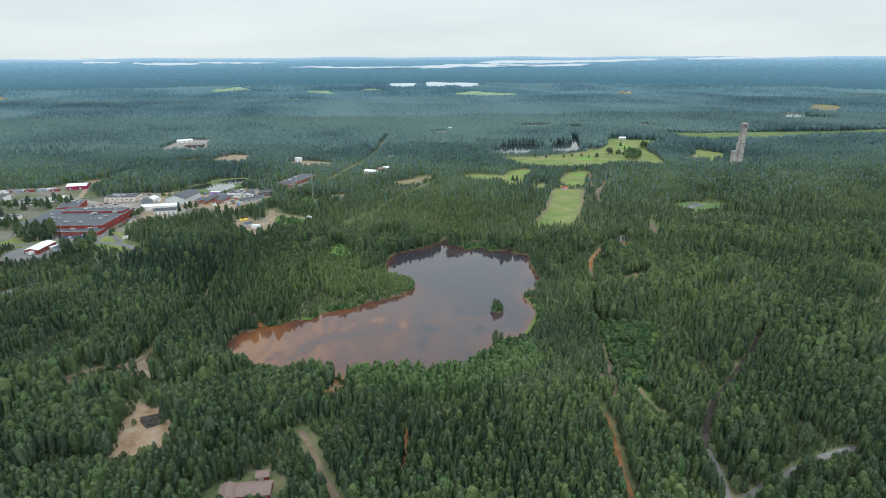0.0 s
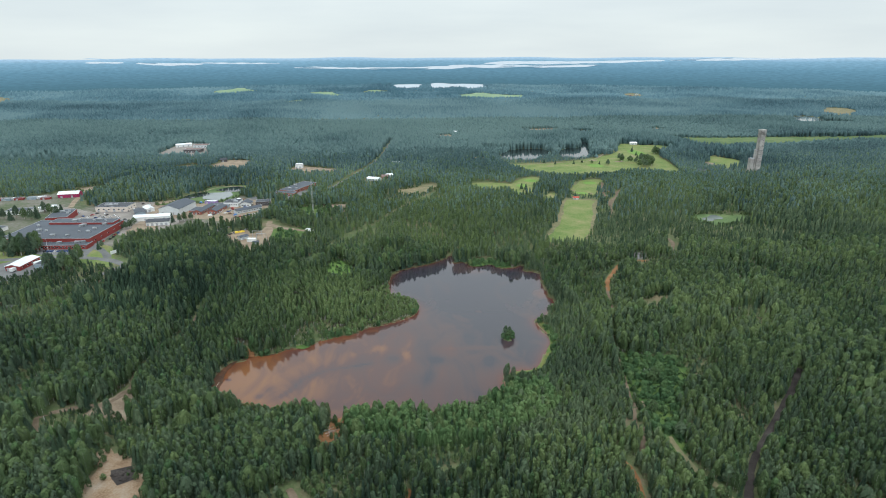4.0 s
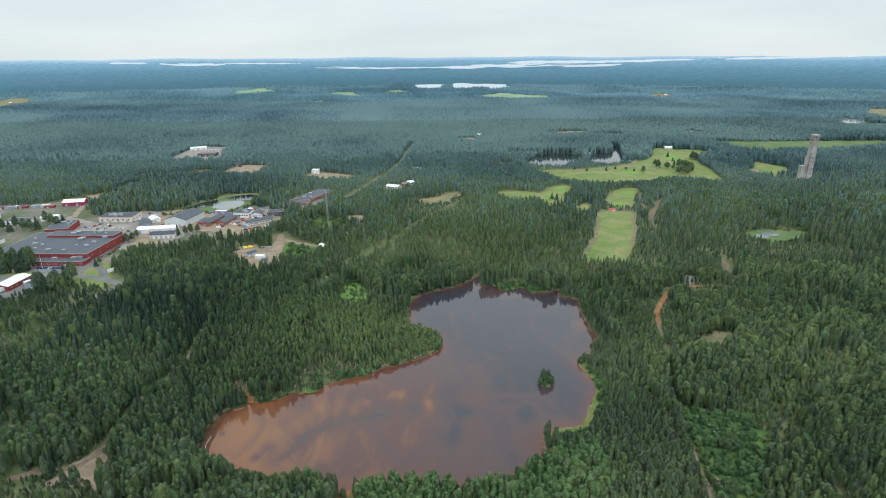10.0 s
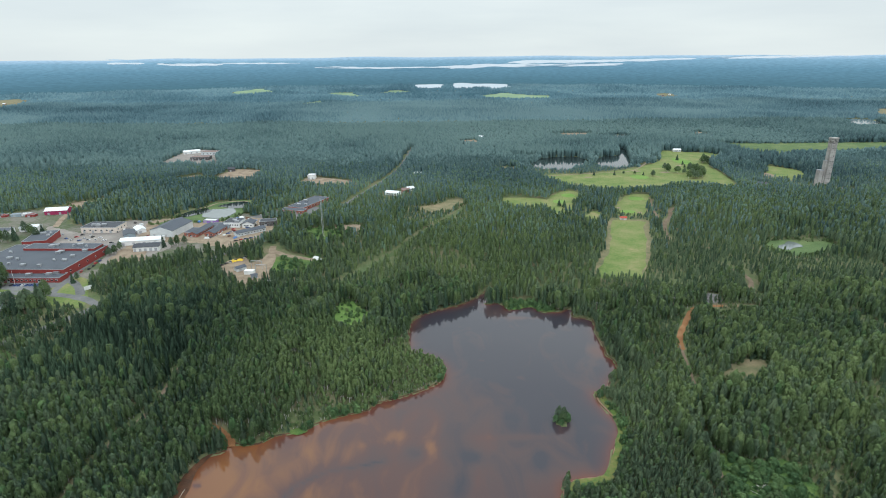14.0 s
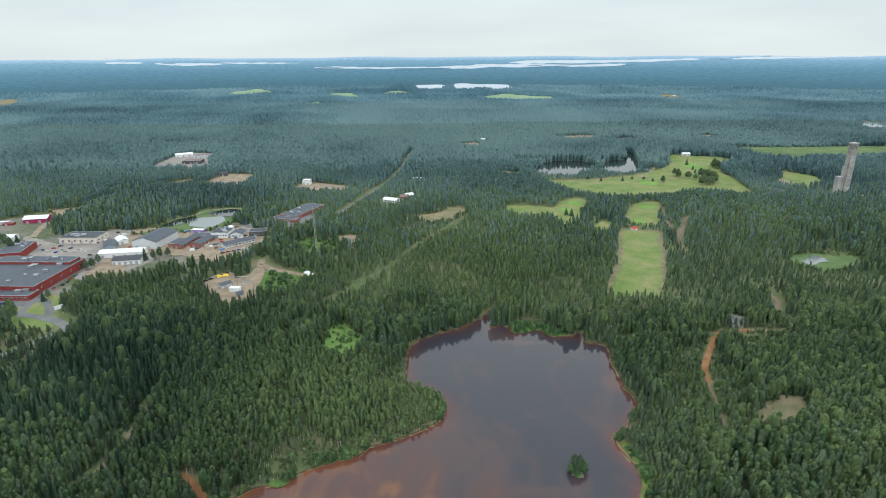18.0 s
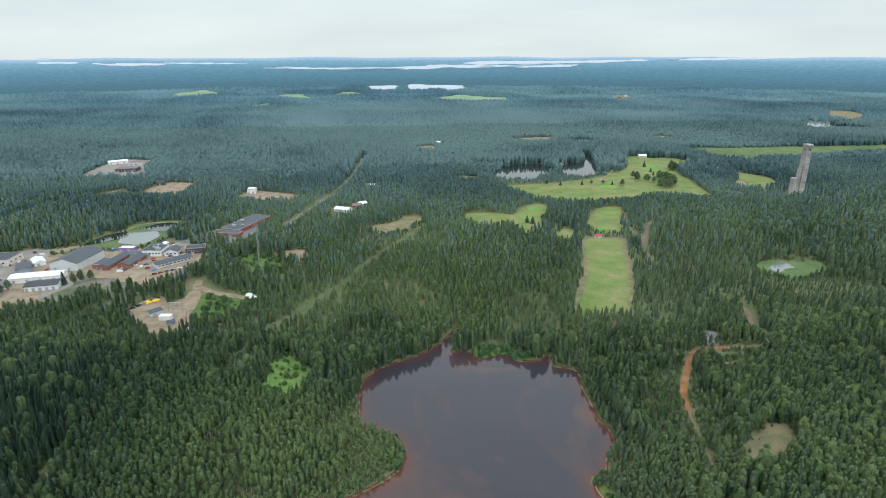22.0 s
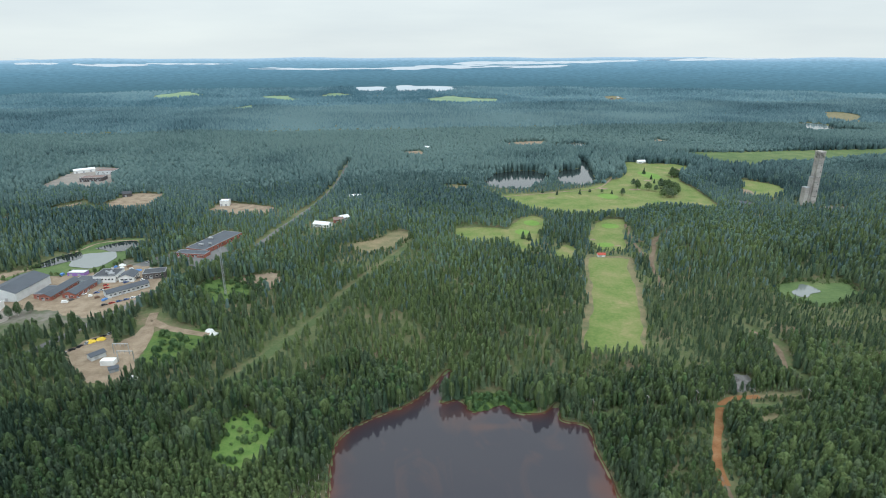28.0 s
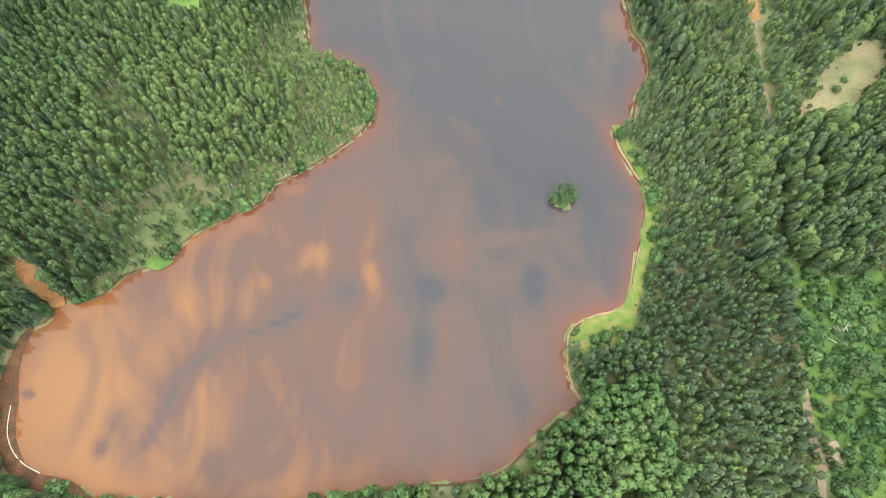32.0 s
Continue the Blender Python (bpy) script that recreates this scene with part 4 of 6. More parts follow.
def scatter(name, templates, xy, size, girth, tint, material, label, rnd):
    """One mesh of many trees, each a turned and scaled variant."""
    if not len(xy):
        return None
    kind = rnd.randint(0, len(templates), len(xy))
    turn = rnd.rand(len(xy)) * 2 * math.pi
    z = height(xy) - 0.2
    vs, fs, ts, base = [], [], [], 0
    for k, (tv, tf) in enumerate(templates):
        sel = np.where(kind == k)[0]
        if not len(sel):
            continue
        c, s = np.cos(turn[sel])[:, None], np.sin(turn[sel])[:, None]
        x = (tv[None, :, 0] * c - tv[None, :, 1] * s) * girth[sel][:, None] + xy[sel, 0][:, None]
        y = (tv[None, :, 0] * s + tv[None, :, 1] * c) * girth[sel][:, None] + xy[sel, 1][:, None]
        h = tv[None, :, 2] * size[sel][:, None] + z[sel][:, None]
        vs.append(np.stack([x, y, h], -1).reshape(-1, 3))
        fs.append((tf[None] + (np.arange(len(sel)) * len(tv))[:, None, None] + base).reshape(-1, 3))
        ts.append(np.repeat(tint[sel], len(tv)))
        base += len(sel) * len(tv)
    v, f, t = np.concatenate(vs), np.concatenate(fs), np.concatenate(ts)
    me = bpy.data.meshes.new(name)
    me.vertices.add(len(v))
    me.vertices.foreach_set("co", v.astype(np.float32).ravel())
    me.loops.add(f.size)
    me.loops.foreach_set("vertex_index", f.astype(np.int32).ravel())
    me.polygons.add(len(f))
    me.polygons.foreach_set("loop_start", np.arange(0, f.size, 3, dtype=np.int32))
    me.update(calc_edges=True)
    at = me.attributes.new("tint", "FLOAT", "POINT")
    at.data.foreach_set("value", t.astype(np.float32))
    me.materials.append(material)
    return tagged(new(name, me), label, "trees", "", "stuff")


def spread(x0, x1, y0, y1, gap, rnd, wide=0.83):
    """Jittered places for trees in a widening strip of land."""
    gx, gy = np.meshgrid(np.arange(x0, x1, gap), np.arange(y0, y1, gap))
    p = np.c_[gx.ravel(), gy.ravel()] + (rnd.rand(gx.size, 2) - 0.5) * gap * 0.95
    return p[np.abs(p[:, 0]) < wide * (p[:, 1] + 150) + 60]


def open_land(xy):
    """Which places lie free for trees."""
    free = ~inside(xy, SHORE) & (away(xy, SHORE, True, 3.0) > 0.7)
    for line in CLEAR:
        free &= ~inside(xy, line)
    for line, w in LANES:
        free &= away(xy, line, False, w + 1) > w
    for x, y, r in BUILT:
        free &= np.hypot(xy[:, 0] - x, xy[:, 1] - y) > r
    return free


def zone(xy, x0, x1, y0, y1, soft=14.0):
    """How far a place lies inside a stretch of the plan, with wavy borders: 0 to 1."""
    w = 12 * (value(xy, 0.05, 77) - 0.5)
    d = np.minimum(np.minimum(xy[:, 0] - x0, x1 - xy[:, 0]), np.minimum(xy[:, 1] - y0, y1 - xy[:, 1])) + w
    return np.clip(0.5 + d / soft, 0, 1)


LOW = ((1000, 1140, 1425, 1500, 3.0), (-196, -146, 158, 180, 5.0), (-176, -120, 84, 106, 6.0), (125, 360, 885, 962, 6.5), (180, 245, 634, 658, 6.5), (120, 235, 430, 458, 11.5), (-540, -262, 345, 436, 8.0), (-420, -300, 850, 895, 6.0), (-60, 40, 620, 670, 7.0), (290, 390, 470, 515, 7.0))


OLD = ((120, 250, 1036, 1085, 17.0), (235, 308, 1048, 1125, 16.0), (345, 372, 1040, 1140, 14.0))


def lowered(p, tall):
    """Younger, lower stands."""
    for x0, x1, y0, y1, h in LOW:
        k = zone(p, x0, x1, y0, y1, 8.0) > 0.5
        tall = np.where(k, np.minimum(tall, h * (0.6 + 0.4 * (tall % 1.0))), tall)
    for x0, x1, y0, y1, h in OLD:
        tall = np.where(zone(p, x0, x1, y0, y1, 8.0) > 0.5, np.maximum(tall, h), tall)
    return tall


def forest():
    rnd = np.random.RandomState(5)
    forms = (("spruce", 4, 0.36), ("pine", 4, 0.38), ("birch", 4, 0.38), ("alder", 6, 0.36), ("slim_birch", 4, 0.40))
    near = {k: [crown(rnd, k, n, sz) for _ in range(24)] for k, n, sz in forms}
    side_on = {k: [crown(rnd, k, 2, sz * 1.3, 5, 2) for _ in range(24)] for k, n, sz in forms}
    p, q = spread(-200, 235, 55, 470, 2.2, rnd), spread(-480, 480, 35, 470, 2.9, rnd)
    p = np.concatenate([p, q[(q[:, 0] < -200) | (q[:, 0] > 235) | (q[:, 1] < 55)]])
    p = p[open_land(p) & (p[:, 1] < 425 + 40 * value(p, 0.03, 21))]
    n = len(p)
    dice, stand = rnd.rand(n), value(p, 0.016, 3)
    # the stands: birch on the point, young pines along the east shore, alder by the south shore, spruce to the west
    point = zone(p, -140, 2, 262, 372)
    pines = zone(p, 48, 116, 150, 410)
    shore = away(p, SHORE, True, 60.0)
    alder = (p[:, 1] < 206) & (p[:, 0] > -42) & (p[:, 0] < 72) & (shore < 34)
    spruce = zone(p, -265, -172, 290, 425)
    weights = np.stack([0.14 + 0.22 * (1 - stand), 0.26 + 0.3 * stand, 0.42 + 0 * stand, 0.05 + 0 * stand], 1)
    weights = weights * (1 - point)[:, None] + np.array((0.03, 0.12, 0.83, 0.02)) * point[:, None]
    weights = weights * (1 - pines)[:, None] + np.array((0.06, 0.74, 0.17, 0.03)) * pines[:, None]
    weights = weights * (1 - spruce)[:, None] + np.array((0.90, 0.06, 0.04, 0.0)) * spruce[:, None]
    east = zone(p, 116, 420, 60, 430)
    weights = weights * (1 - east)[:, None] + np.array((0.16, 0.32, 0.50, 0.02)) * east[:, None]
    weights[alder] = (0.02, 0.05, 0.08, 0.85)
    c = np.cumsum(weights / weights.sum(1)[:, None], 1)
    kinds = (dice[:, None] > c).sum(1).clip(0, 3)
    tall = (7.8 + 4.5 * value(p, 0.02, 11) + 4.2 * rnd.rand(n) ** 1.5) * np.where(p[:, 0] > 116, 0.9, 1.0)
    tall = np.where(point > 0.5, 8.0 + 3.8 * rnd.rand(n), tall)
    tall = np.where((p[:, 1] > 372) & (shore < 22) & (p[:, 0] < 104), 10.5 + 4.5 * rnd.rand(n), tall)
    tall = np.where(pines > 0.5, 5.5 + 3 * rnd.rand(n), tall)
    tall = np.where(spruce > 0.5, 10.5 + 4.5 * rnd.rand(n), tall)
    tall = np.where((p[:, 0] < -58) & (p[:, 0] > -200) & (p[:, 1] < 205) & (p[:, 1] > 140), 11 + 4 * rnd.rand(n), tall)
    tall = np.where(alder, 8.5 + 4 * rnd.rand(n), tall)
    tall *= np.where((shore < 8) & (p[:, 0] > 66) & (p[:, 1] < 310), 0.75, 1.0)
    # clumps of young growth, and here and there a broad old crown
    young = (value(p, 0.05, 61) + 0.25 * value(p, 0.16, 62) > 0.90) & (spruce < 0.5) & (pines < 0.5) & ~alder
    tall = np.where(young, tall * (0.35 + 0.25 * rnd.rand(n)), tall)
    broad = (rnd.rand(n) < np.where(east > 0.5, 0.07, 0.03)) & (pines < 0.5) & (point < 0.5) & ~young
    tall = np.where(broad, tall * 1.18, tall)
    kinds = np.where(broad & (rnd.rand(n) < 0.7), 2, kinds)
    tall = lowered(p, tall)
    thin = rnd.rand(n) < np.where(pines > 0.5, 0.90, np.where(point > 0.5, 0.97, 0.96)) - 0.35 * (value(p, 0.07, 31) > 0.68)
    tint = np.clip(0.50 * rnd.rand(n) + 0.42 * value(p, 0.03, 41) + 0.18 * (young | broad) + 0.08 * point - 0.16 * (p[:, 0] < -140) + 0.16 * (p[:, 0] > 48) - 0.12 * (p[:, 0] > 120), 0, 1)
    names = {"spruce": "dark pointed spruce wood", "pine": "grey-green young pine wood", "birch": "light green birch wood with white stems", "alder": "bushy bright green alder thicket"}
    core = (p[:, 0] > -200) & (p[:, 0] < 235) & (p[:, 1] > 55)
    slim = (kinds == 2) & (point > 0.5)
    for k, i, w in (("spruce", 0, 0.175), ("pine", 1, 0.178), ("birch", 2, 0.178), ("slim_birch", 2, 0.16), ("alder", 3, 0.18)):
        s = (kinds == i) & thin
        if i == 2:
            s &= slim if k == "slim_birch" else ~slim
        leaf = k.replace("slim_", "")
        g = tall[s] * w * (0.85 + 0.35 * rnd.rand(s.sum())) * np.where(pines[s] > 0.5, 1.25, 1.0) * np.where(core[s], 1.0, 1.25) * np.where(broad[s], 1.3, 1.0) * np.where(young[s], 1.5, 1.0)
        full = np.zeros(n)
        full[s] = g
        for m, shapes, word in ((s & core, near, "round the lake"), (s & ~core, side_on, "to the sides of the lake")):
            scatter(leaf + "_wood", shapes[k], p[m], tall[m], full[m], tint[m], LEAF[leaf], "%s %s" % (names[leaf], word), rnd)
        if leaf in ("birch", "pine"):
            m = np.where(s)[0]
            scatter(leaf + "_stems", [stem(0.11), stem(0.15)], p[m], tall[m], np.full(len(m), 1.5 if k == "slim_birch" else 1.0), rnd.rand(len(m)), WHITE_BARK if leaf == "birch" else BARK, "slim bare %s stems under the crowns" % leaf, rnd)
    # undergrowth: bushes in the scrub and glades
    q = rnd.rand(26000, 2) * np.array((260, 350)) + np.array((-100, 80))
    keep = np.zeros(len(q), bool)
    for line, w in ((SCRUB, 0.85), (GLADE, 0.18), (SHORE_BANK, 0.7), (REEDS, 0.9)):
        keep |= inside(q, line) & (rnd.rand(len(q)) < w)
    q = q[keep]
    side = np.concatenate([rnd.rand(700, 2) * np.array((46, 54)) + np.array((-166, 466)), rnd.rand(500, 2) * np.array((52, 50)) + np.array((-160, 560))])
    bank = np.repeat(SHORE, 4, 0) + rnd.randn(4 * len(SHORE), 2) * 3.2
    bank = bank[(bank[:, 0] < 46) & (bank[:, 1] < 345) & ~inside(bank, SHORE) & (bank[:, 0] > -112)]
    q = np.concatenate([q, side[rnd.rand(len(side)) < 0.35], bank])
    for line, w in LANES:
        q = q[away(q, line, False, w + 1) > w - 0.4]
    b = 0.8 + 4.4 * rnd.rand(len(q)) ** 2.2
    scatter("bushes", near["alder"], q, b, b * 0.55, 0.15 + 0.6 * rnd.rand(len(q)), LEAF["alder"], "loose green bushes in the scrub", rnd)
    # saplings and bushes along the edges of the clearings
    q = np.concatenate([np.repeat(line, 3, 0) for line in EDGES])
    q = q + rnd.randn(len(q), 2) * 1.7
    q = q[(rnd.rand(len(q)) < 0.75) & ~inside(q, SHORE) & (q[:, 1] < 720)]
    for line, w in LANES:
        q = q[away(q, line, False, w + 1) > w - 0.3]
    b = 1.0 + 4.5 * rnd.rand(len(q)) ** 2
    scatter("saplings", near["birch"], q, b, b * 0.32, 0.2 + 0.6 * rnd.rand(len(q)), LEAF["birch"], "saplings and bushes along the clearings", rnd)
    # the woods behind
    low = {k: [crown(rnd, k, 2, sz, 5, 2) for _ in range(18)] for k, sz in (("spruce", 0.45), ("pine", 0.5), ("birch", 0.5))}
    p = spread(-1000, 1000, 425, 1040, 3.4, rnd)
    p = p[open_land(p) & (p[:, 1] >= 425 + 40 * value(p, 0.03, 21)) & (p[:, 1] < 960 + 120 * rnd.rand(len(p)))]
    mixed = rnd.rand(len(p)) * 0.6 + value(p, 0.012, 4) * 0.4
    stand = np.round(value(p, 0.012, 12) * 4) / 4
    tall = lowered(p, 6.4 + 4.4 * stand + 2.8 * rnd.rand(len(p)) ** 1.4)
    keep = rnd.rand(len(p)) < 0.95 - 0.45 * (value(p, 0.045, 32) > 0.76)
    tint = np.clip(0.10 + 0.5 * rnd.rand(len(p)) + 0.35 * value(p, 0.02, 42) + 0.2 * (1 - stand), 0, 1)
    for k, s, w in (("spruce", (mixed < 0.27) & keep, 0.16), ("pine", (mixed >= 0.27) & (mixed < 0.56) & keep, 0.19), ("birch", (mixed >= 0.56) & keep, 0.19)):
        # The farther back, the more trees get the bluer leaves with painted haze.
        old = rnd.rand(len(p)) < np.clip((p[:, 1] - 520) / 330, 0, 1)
        haziest = old & (rnd.rand(len(p)) < np.clip((p[:, 1] - 700) / 300, 0, 1))
        for m, leaf, word in ((s & old & ~haziest, MID_LEAF[k], "tall"), (s & haziest, FAR_LEAF, "full-grown"), (s & ~old, LEAF[k], "greener")):
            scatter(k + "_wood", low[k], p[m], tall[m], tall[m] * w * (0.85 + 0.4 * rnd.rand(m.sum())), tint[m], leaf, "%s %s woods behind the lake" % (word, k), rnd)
    p = spread(-260, 260, -260, 35, 5.5, rnd, 9.0)
    p = p[open_land(p)]
    tall = 9 + 7 * rnd.rand(len(p))
    scatter("pine_wood", low["pine"], p, tall, tall * 0.2, rnd.rand(len(p)), LEAF["pine"], "pine woods south of the lake", rnd)
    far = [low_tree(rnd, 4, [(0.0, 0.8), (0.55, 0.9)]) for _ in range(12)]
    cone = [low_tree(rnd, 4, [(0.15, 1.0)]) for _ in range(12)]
    # Each farther belt takes leaves with more haze in their colour.
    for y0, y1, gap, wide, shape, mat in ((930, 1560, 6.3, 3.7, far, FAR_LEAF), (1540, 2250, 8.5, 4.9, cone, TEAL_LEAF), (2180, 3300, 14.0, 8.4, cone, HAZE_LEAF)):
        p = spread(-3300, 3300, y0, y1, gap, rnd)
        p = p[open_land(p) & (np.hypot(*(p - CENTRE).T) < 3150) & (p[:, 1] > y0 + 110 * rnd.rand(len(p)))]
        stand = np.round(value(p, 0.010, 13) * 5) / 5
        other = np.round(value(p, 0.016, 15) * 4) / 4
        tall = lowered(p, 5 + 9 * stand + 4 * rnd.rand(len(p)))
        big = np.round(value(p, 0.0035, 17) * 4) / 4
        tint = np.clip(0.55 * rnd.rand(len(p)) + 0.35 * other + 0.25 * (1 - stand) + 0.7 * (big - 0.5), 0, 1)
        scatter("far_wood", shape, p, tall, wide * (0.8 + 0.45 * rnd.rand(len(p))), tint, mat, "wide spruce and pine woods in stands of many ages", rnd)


def lone_tree(name, shape, xy, tall, wide, label, rnd, tint=0.5, ground=None):
    """A tree of its own: trunk and crown."""
    v, f = crown(rnd, shape, 60, 0.30)
    z = (height([xy])[0] if ground is None else ground) - 0.1
    top = new(name)
    top.location = (*xy, z)
    tagged(top, label, "tree")
    me = mesh_object("crown", v * np.array((wide, wide, tall)), f, LEAF[shape], top)
    at = me.data.attributes.new("tint", "FLOAT", "POINT")
    at.data.foreach_set("value", np.full(len(v), tint, np.float32))
    bm = bmesh.new()
    bmesh.ops.create_cone(bm, cap_ends=False, segments=7, radius1=0.022 * tall, radius2=0.006 * tall, depth=tall * 0.9, matrix=Matrix.Translation((0, 0, tall * 0.45)))
    part("trunk", bm, WHITE_BARK if shape == "birch" else BARK, top)
    for k in range(4):
        a = k * 1.6 + rnd.rand()
        bm = bmesh.new()
        bmesh.ops.create_cone(bm, cap_ends=False, segments=4, radius1=0.008 * tall, radius2=0.002 * tall, depth=wide, matrix=Matrix.Translation((math.cos(a) * wide * 0.45, math.sin(a) * wide * 0.45, tall * (0.5 + 0.1 * k))) @ Matrix.Rotation(a, 4, "Z") @ Matrix.Rotation(radians(70), 4, "Y"))
        part("limb", bm, BARK, top)
    return top


# ---- buildings ----
def box(bm, x0, y0, z0, x1, y1, z1):
    bmesh.ops.create_cube(bm, size=1, matrix=Matrix.Translation(((x0 + x1) / 2, (y0 + y1) / 2, (z0 + z1) / 2)) @ Matrix.Diagonal((x1 - x0, y1 - y0, z1 - z0, 1)))


def box_part(name, size, material, parent, label=""):
    bm = bmesh.new()
    box(bm, *size)
    return part(name, bm, material, parent, label)


def prism(points, y0, y1):
    """A solid with the outline points (x, z), from y0 to y1."""
    bm = bmesh.new()
    a = [bm.verts.new((x, y0, z)) for x, z in points]
    b = [bm.verts.new((x, y1, z)) for x, z in points]
    bm.faces.new(a)
    bm.faces.new(b[::-1])
    for i in range(len(a)):
        j = (i + 1) % len(a)
        bm.faces.new((a[j], a[i], b[i], b[j]))
    bmesh.ops.recalc_face_normals(bm, faces=bm.faces)
    return bm


def window(parent, x, y, z, w, h, side="front"):
    """A window in a wall: a frame with a dark pane."""
    f = box_part("window", (x - w / 2, y - 0.10, z, x + w / 2, y + 0.05, z + h) if side == "front" else (y - 0.05, x - w / 2, z, y + 0.10, x + w / 2, z + h), FRAME, parent)
    box_part("pane", (x - w / 2 + 0.12, y - 0.14, z + 0.12, x + w / 2 - 0.12, y - 0.10, z + h - 0.12) if side == "front" else (y + 0.10, x - w / 2 + 0.12, z + 0.12, y + 0.14, x + w / 2 - 0.12, z + h - 0.12), PANE, f)


def building(name, label, category, x, y, turn, w, d, h, wall, roof, shape="flat", rise=2.0, windows=0, doors=1, side_windows=0, vents=0, group="", base=None):
    """A house or hall: its front's left corner at (x, y), its front w wide along turn, d deep."""
    top = new(name)
    top.location = (x, y, height([(x, y)])[0])
    top.rotation_euler[2] = radians(turn)
    tagged(top, label, category, group)
    box_part("plinth", (-0.05, -0.05, -0.6, w + 0.05, d + 0.05, 0.35), CONCRETE, top)
    if shape == "flat":
        box_part("wall", (0, 0, 0.35, w, d, h), wall, top)
        box_part("roof", (0.3, 0.3, h, w - 0.3, d - 0.3, h + 0.12), roof, top)
        for n, s in (("parapet", (-0.1, -0.1, h, w + 0.1, 0.25, h + 0.45)), ("parapet", (-0.1, d - 0.25, h, w + 0.1, d + 0.1, h + 0.45)), ("parapet", (-0.1, 0.25, h, 0.25, d - 0.25, h + 0.45)), ("parapet", (w - 0.25, 0.25, h, w + 0.1, d - 0.25, h + 0.45))):
            box_part(n, s, TRIM, top)
    else:
        # the ridge runs from front to back ("deep") or along the front ("long")
        t, over = 0.22, 0.5
        if shape == "deep":
            part("wall", prism([(0, 0.35), (w, 0.35), (w, h), (w / 2, h + rise), (0, h)], 0, d), wall, top)
            for s in (-1, 1):
                e = w / 2 + s * (w / 2 + over)
                z = h - rise * 2 * over / w
                part("roof", prism([(w / 2, h + rise + 0.03), (e, z + 0.03), (e, z + t), (w / 2, h + rise + t + 0.02)], -over, d + over), roof, top)
        elif shape == "shed":
            part("wall", prism([(0, 0.35), (w, 0.35), (w, h), (0, h + rise)], 0, d), wall, top)
            part("roof", prism([(-over, h + rise + 0.05), (w + over, h + 0.02), (w + over, h + 0.25), (-over, h + rise + 0.3)], -over, d + over), roof, top)
        else:
            turned = Matrix.Translation((0, d, 0)) @ Matrix.Rotation(radians(-90), 4, "Z")
            bm = prism([(0, 0.35), (d, 0.35), (d, h), (d / 2, h + rise), (0, h)], 0, w)
            bm.transform(turned)
            part("wall", bm, wall, top)
            for s in (-1, 1):
                e = d / 2 + s * (d / 2 + over)
                z = h - rise * 2 * over / d
                bm = prism([(d / 2, h + rise + 0.03), (e, z + 0.03), (e, z + t), (d / 2, h + rise + t + 0.02)], -over, w + over)
                bm.transform(turned)
                part("roof", bm, roof, top)
    for i in range(windows):
        window(top, w * (i + 0.7) / (windows + 0.4), 0, h * 0.42, min(2.2, 0.55 * w / max(windows, 1)), min(1.5, h * 0.3))
    for i in range(side_windows):
        window(top, d * (i + 0.7) / (side_windows + 0.4), w, h * 0.42, min(2.2, 0.55 * d / side_windows), min(1.5, h * 0.3), "side")
    for i in range(doors):
        box_part("door", (w * (i + 0.35) / doors - 1.2, -0.12, 0.0, w * (i + 0.35) / doors + 1.2, 0.02, min(3.2, h * 0.75)), GATE, top)
    r = np.random.RandomState(int(abs(x) + abs(y)))
    for i in range(vents):
        u, q, s = w * (0.12 + 0.76 * r.rand()), d * (0.12 + 0.76 * r.rand()), 0.8 + 1.6 * r.rand()
        v = box_part("roof_vent", (u - s, q - s * 0.6, h + 0.1, u + s, q + s * 0.6, h + 1.0 + 0.8 * r.rand()), METAL, top)
        box_part("vent_cap", (u - s * 1.1, q - s * 0.7, h + 1.9, u + s * 1.1, q + s * 0.7, h + 2.05), TRIM, v)
    c = np.array((x, y)) + np.array((math.cos(radians(turn)), math.sin(radians(turn)))) * w / 2 + np.array((-math.sin(radians(turn)), math.cos(radians(turn)))) * d / 2
    steps = max(1, int(max(w, d) / 10))
    for i in range(steps):
        for j in range(steps):
            q = np.array((x, y)) + np.array((math.cos(radians(turn)), math.sin(radians(turn)))) * w * (i + 0.5) / steps + np.array((-math.sin(radians(turn)), math.cos(radians(turn)))) * d * (j + 0.5) / steps
            BUILT.append((q[0], q[1], max(w, d) / steps * 0.75 + 3))
    return top


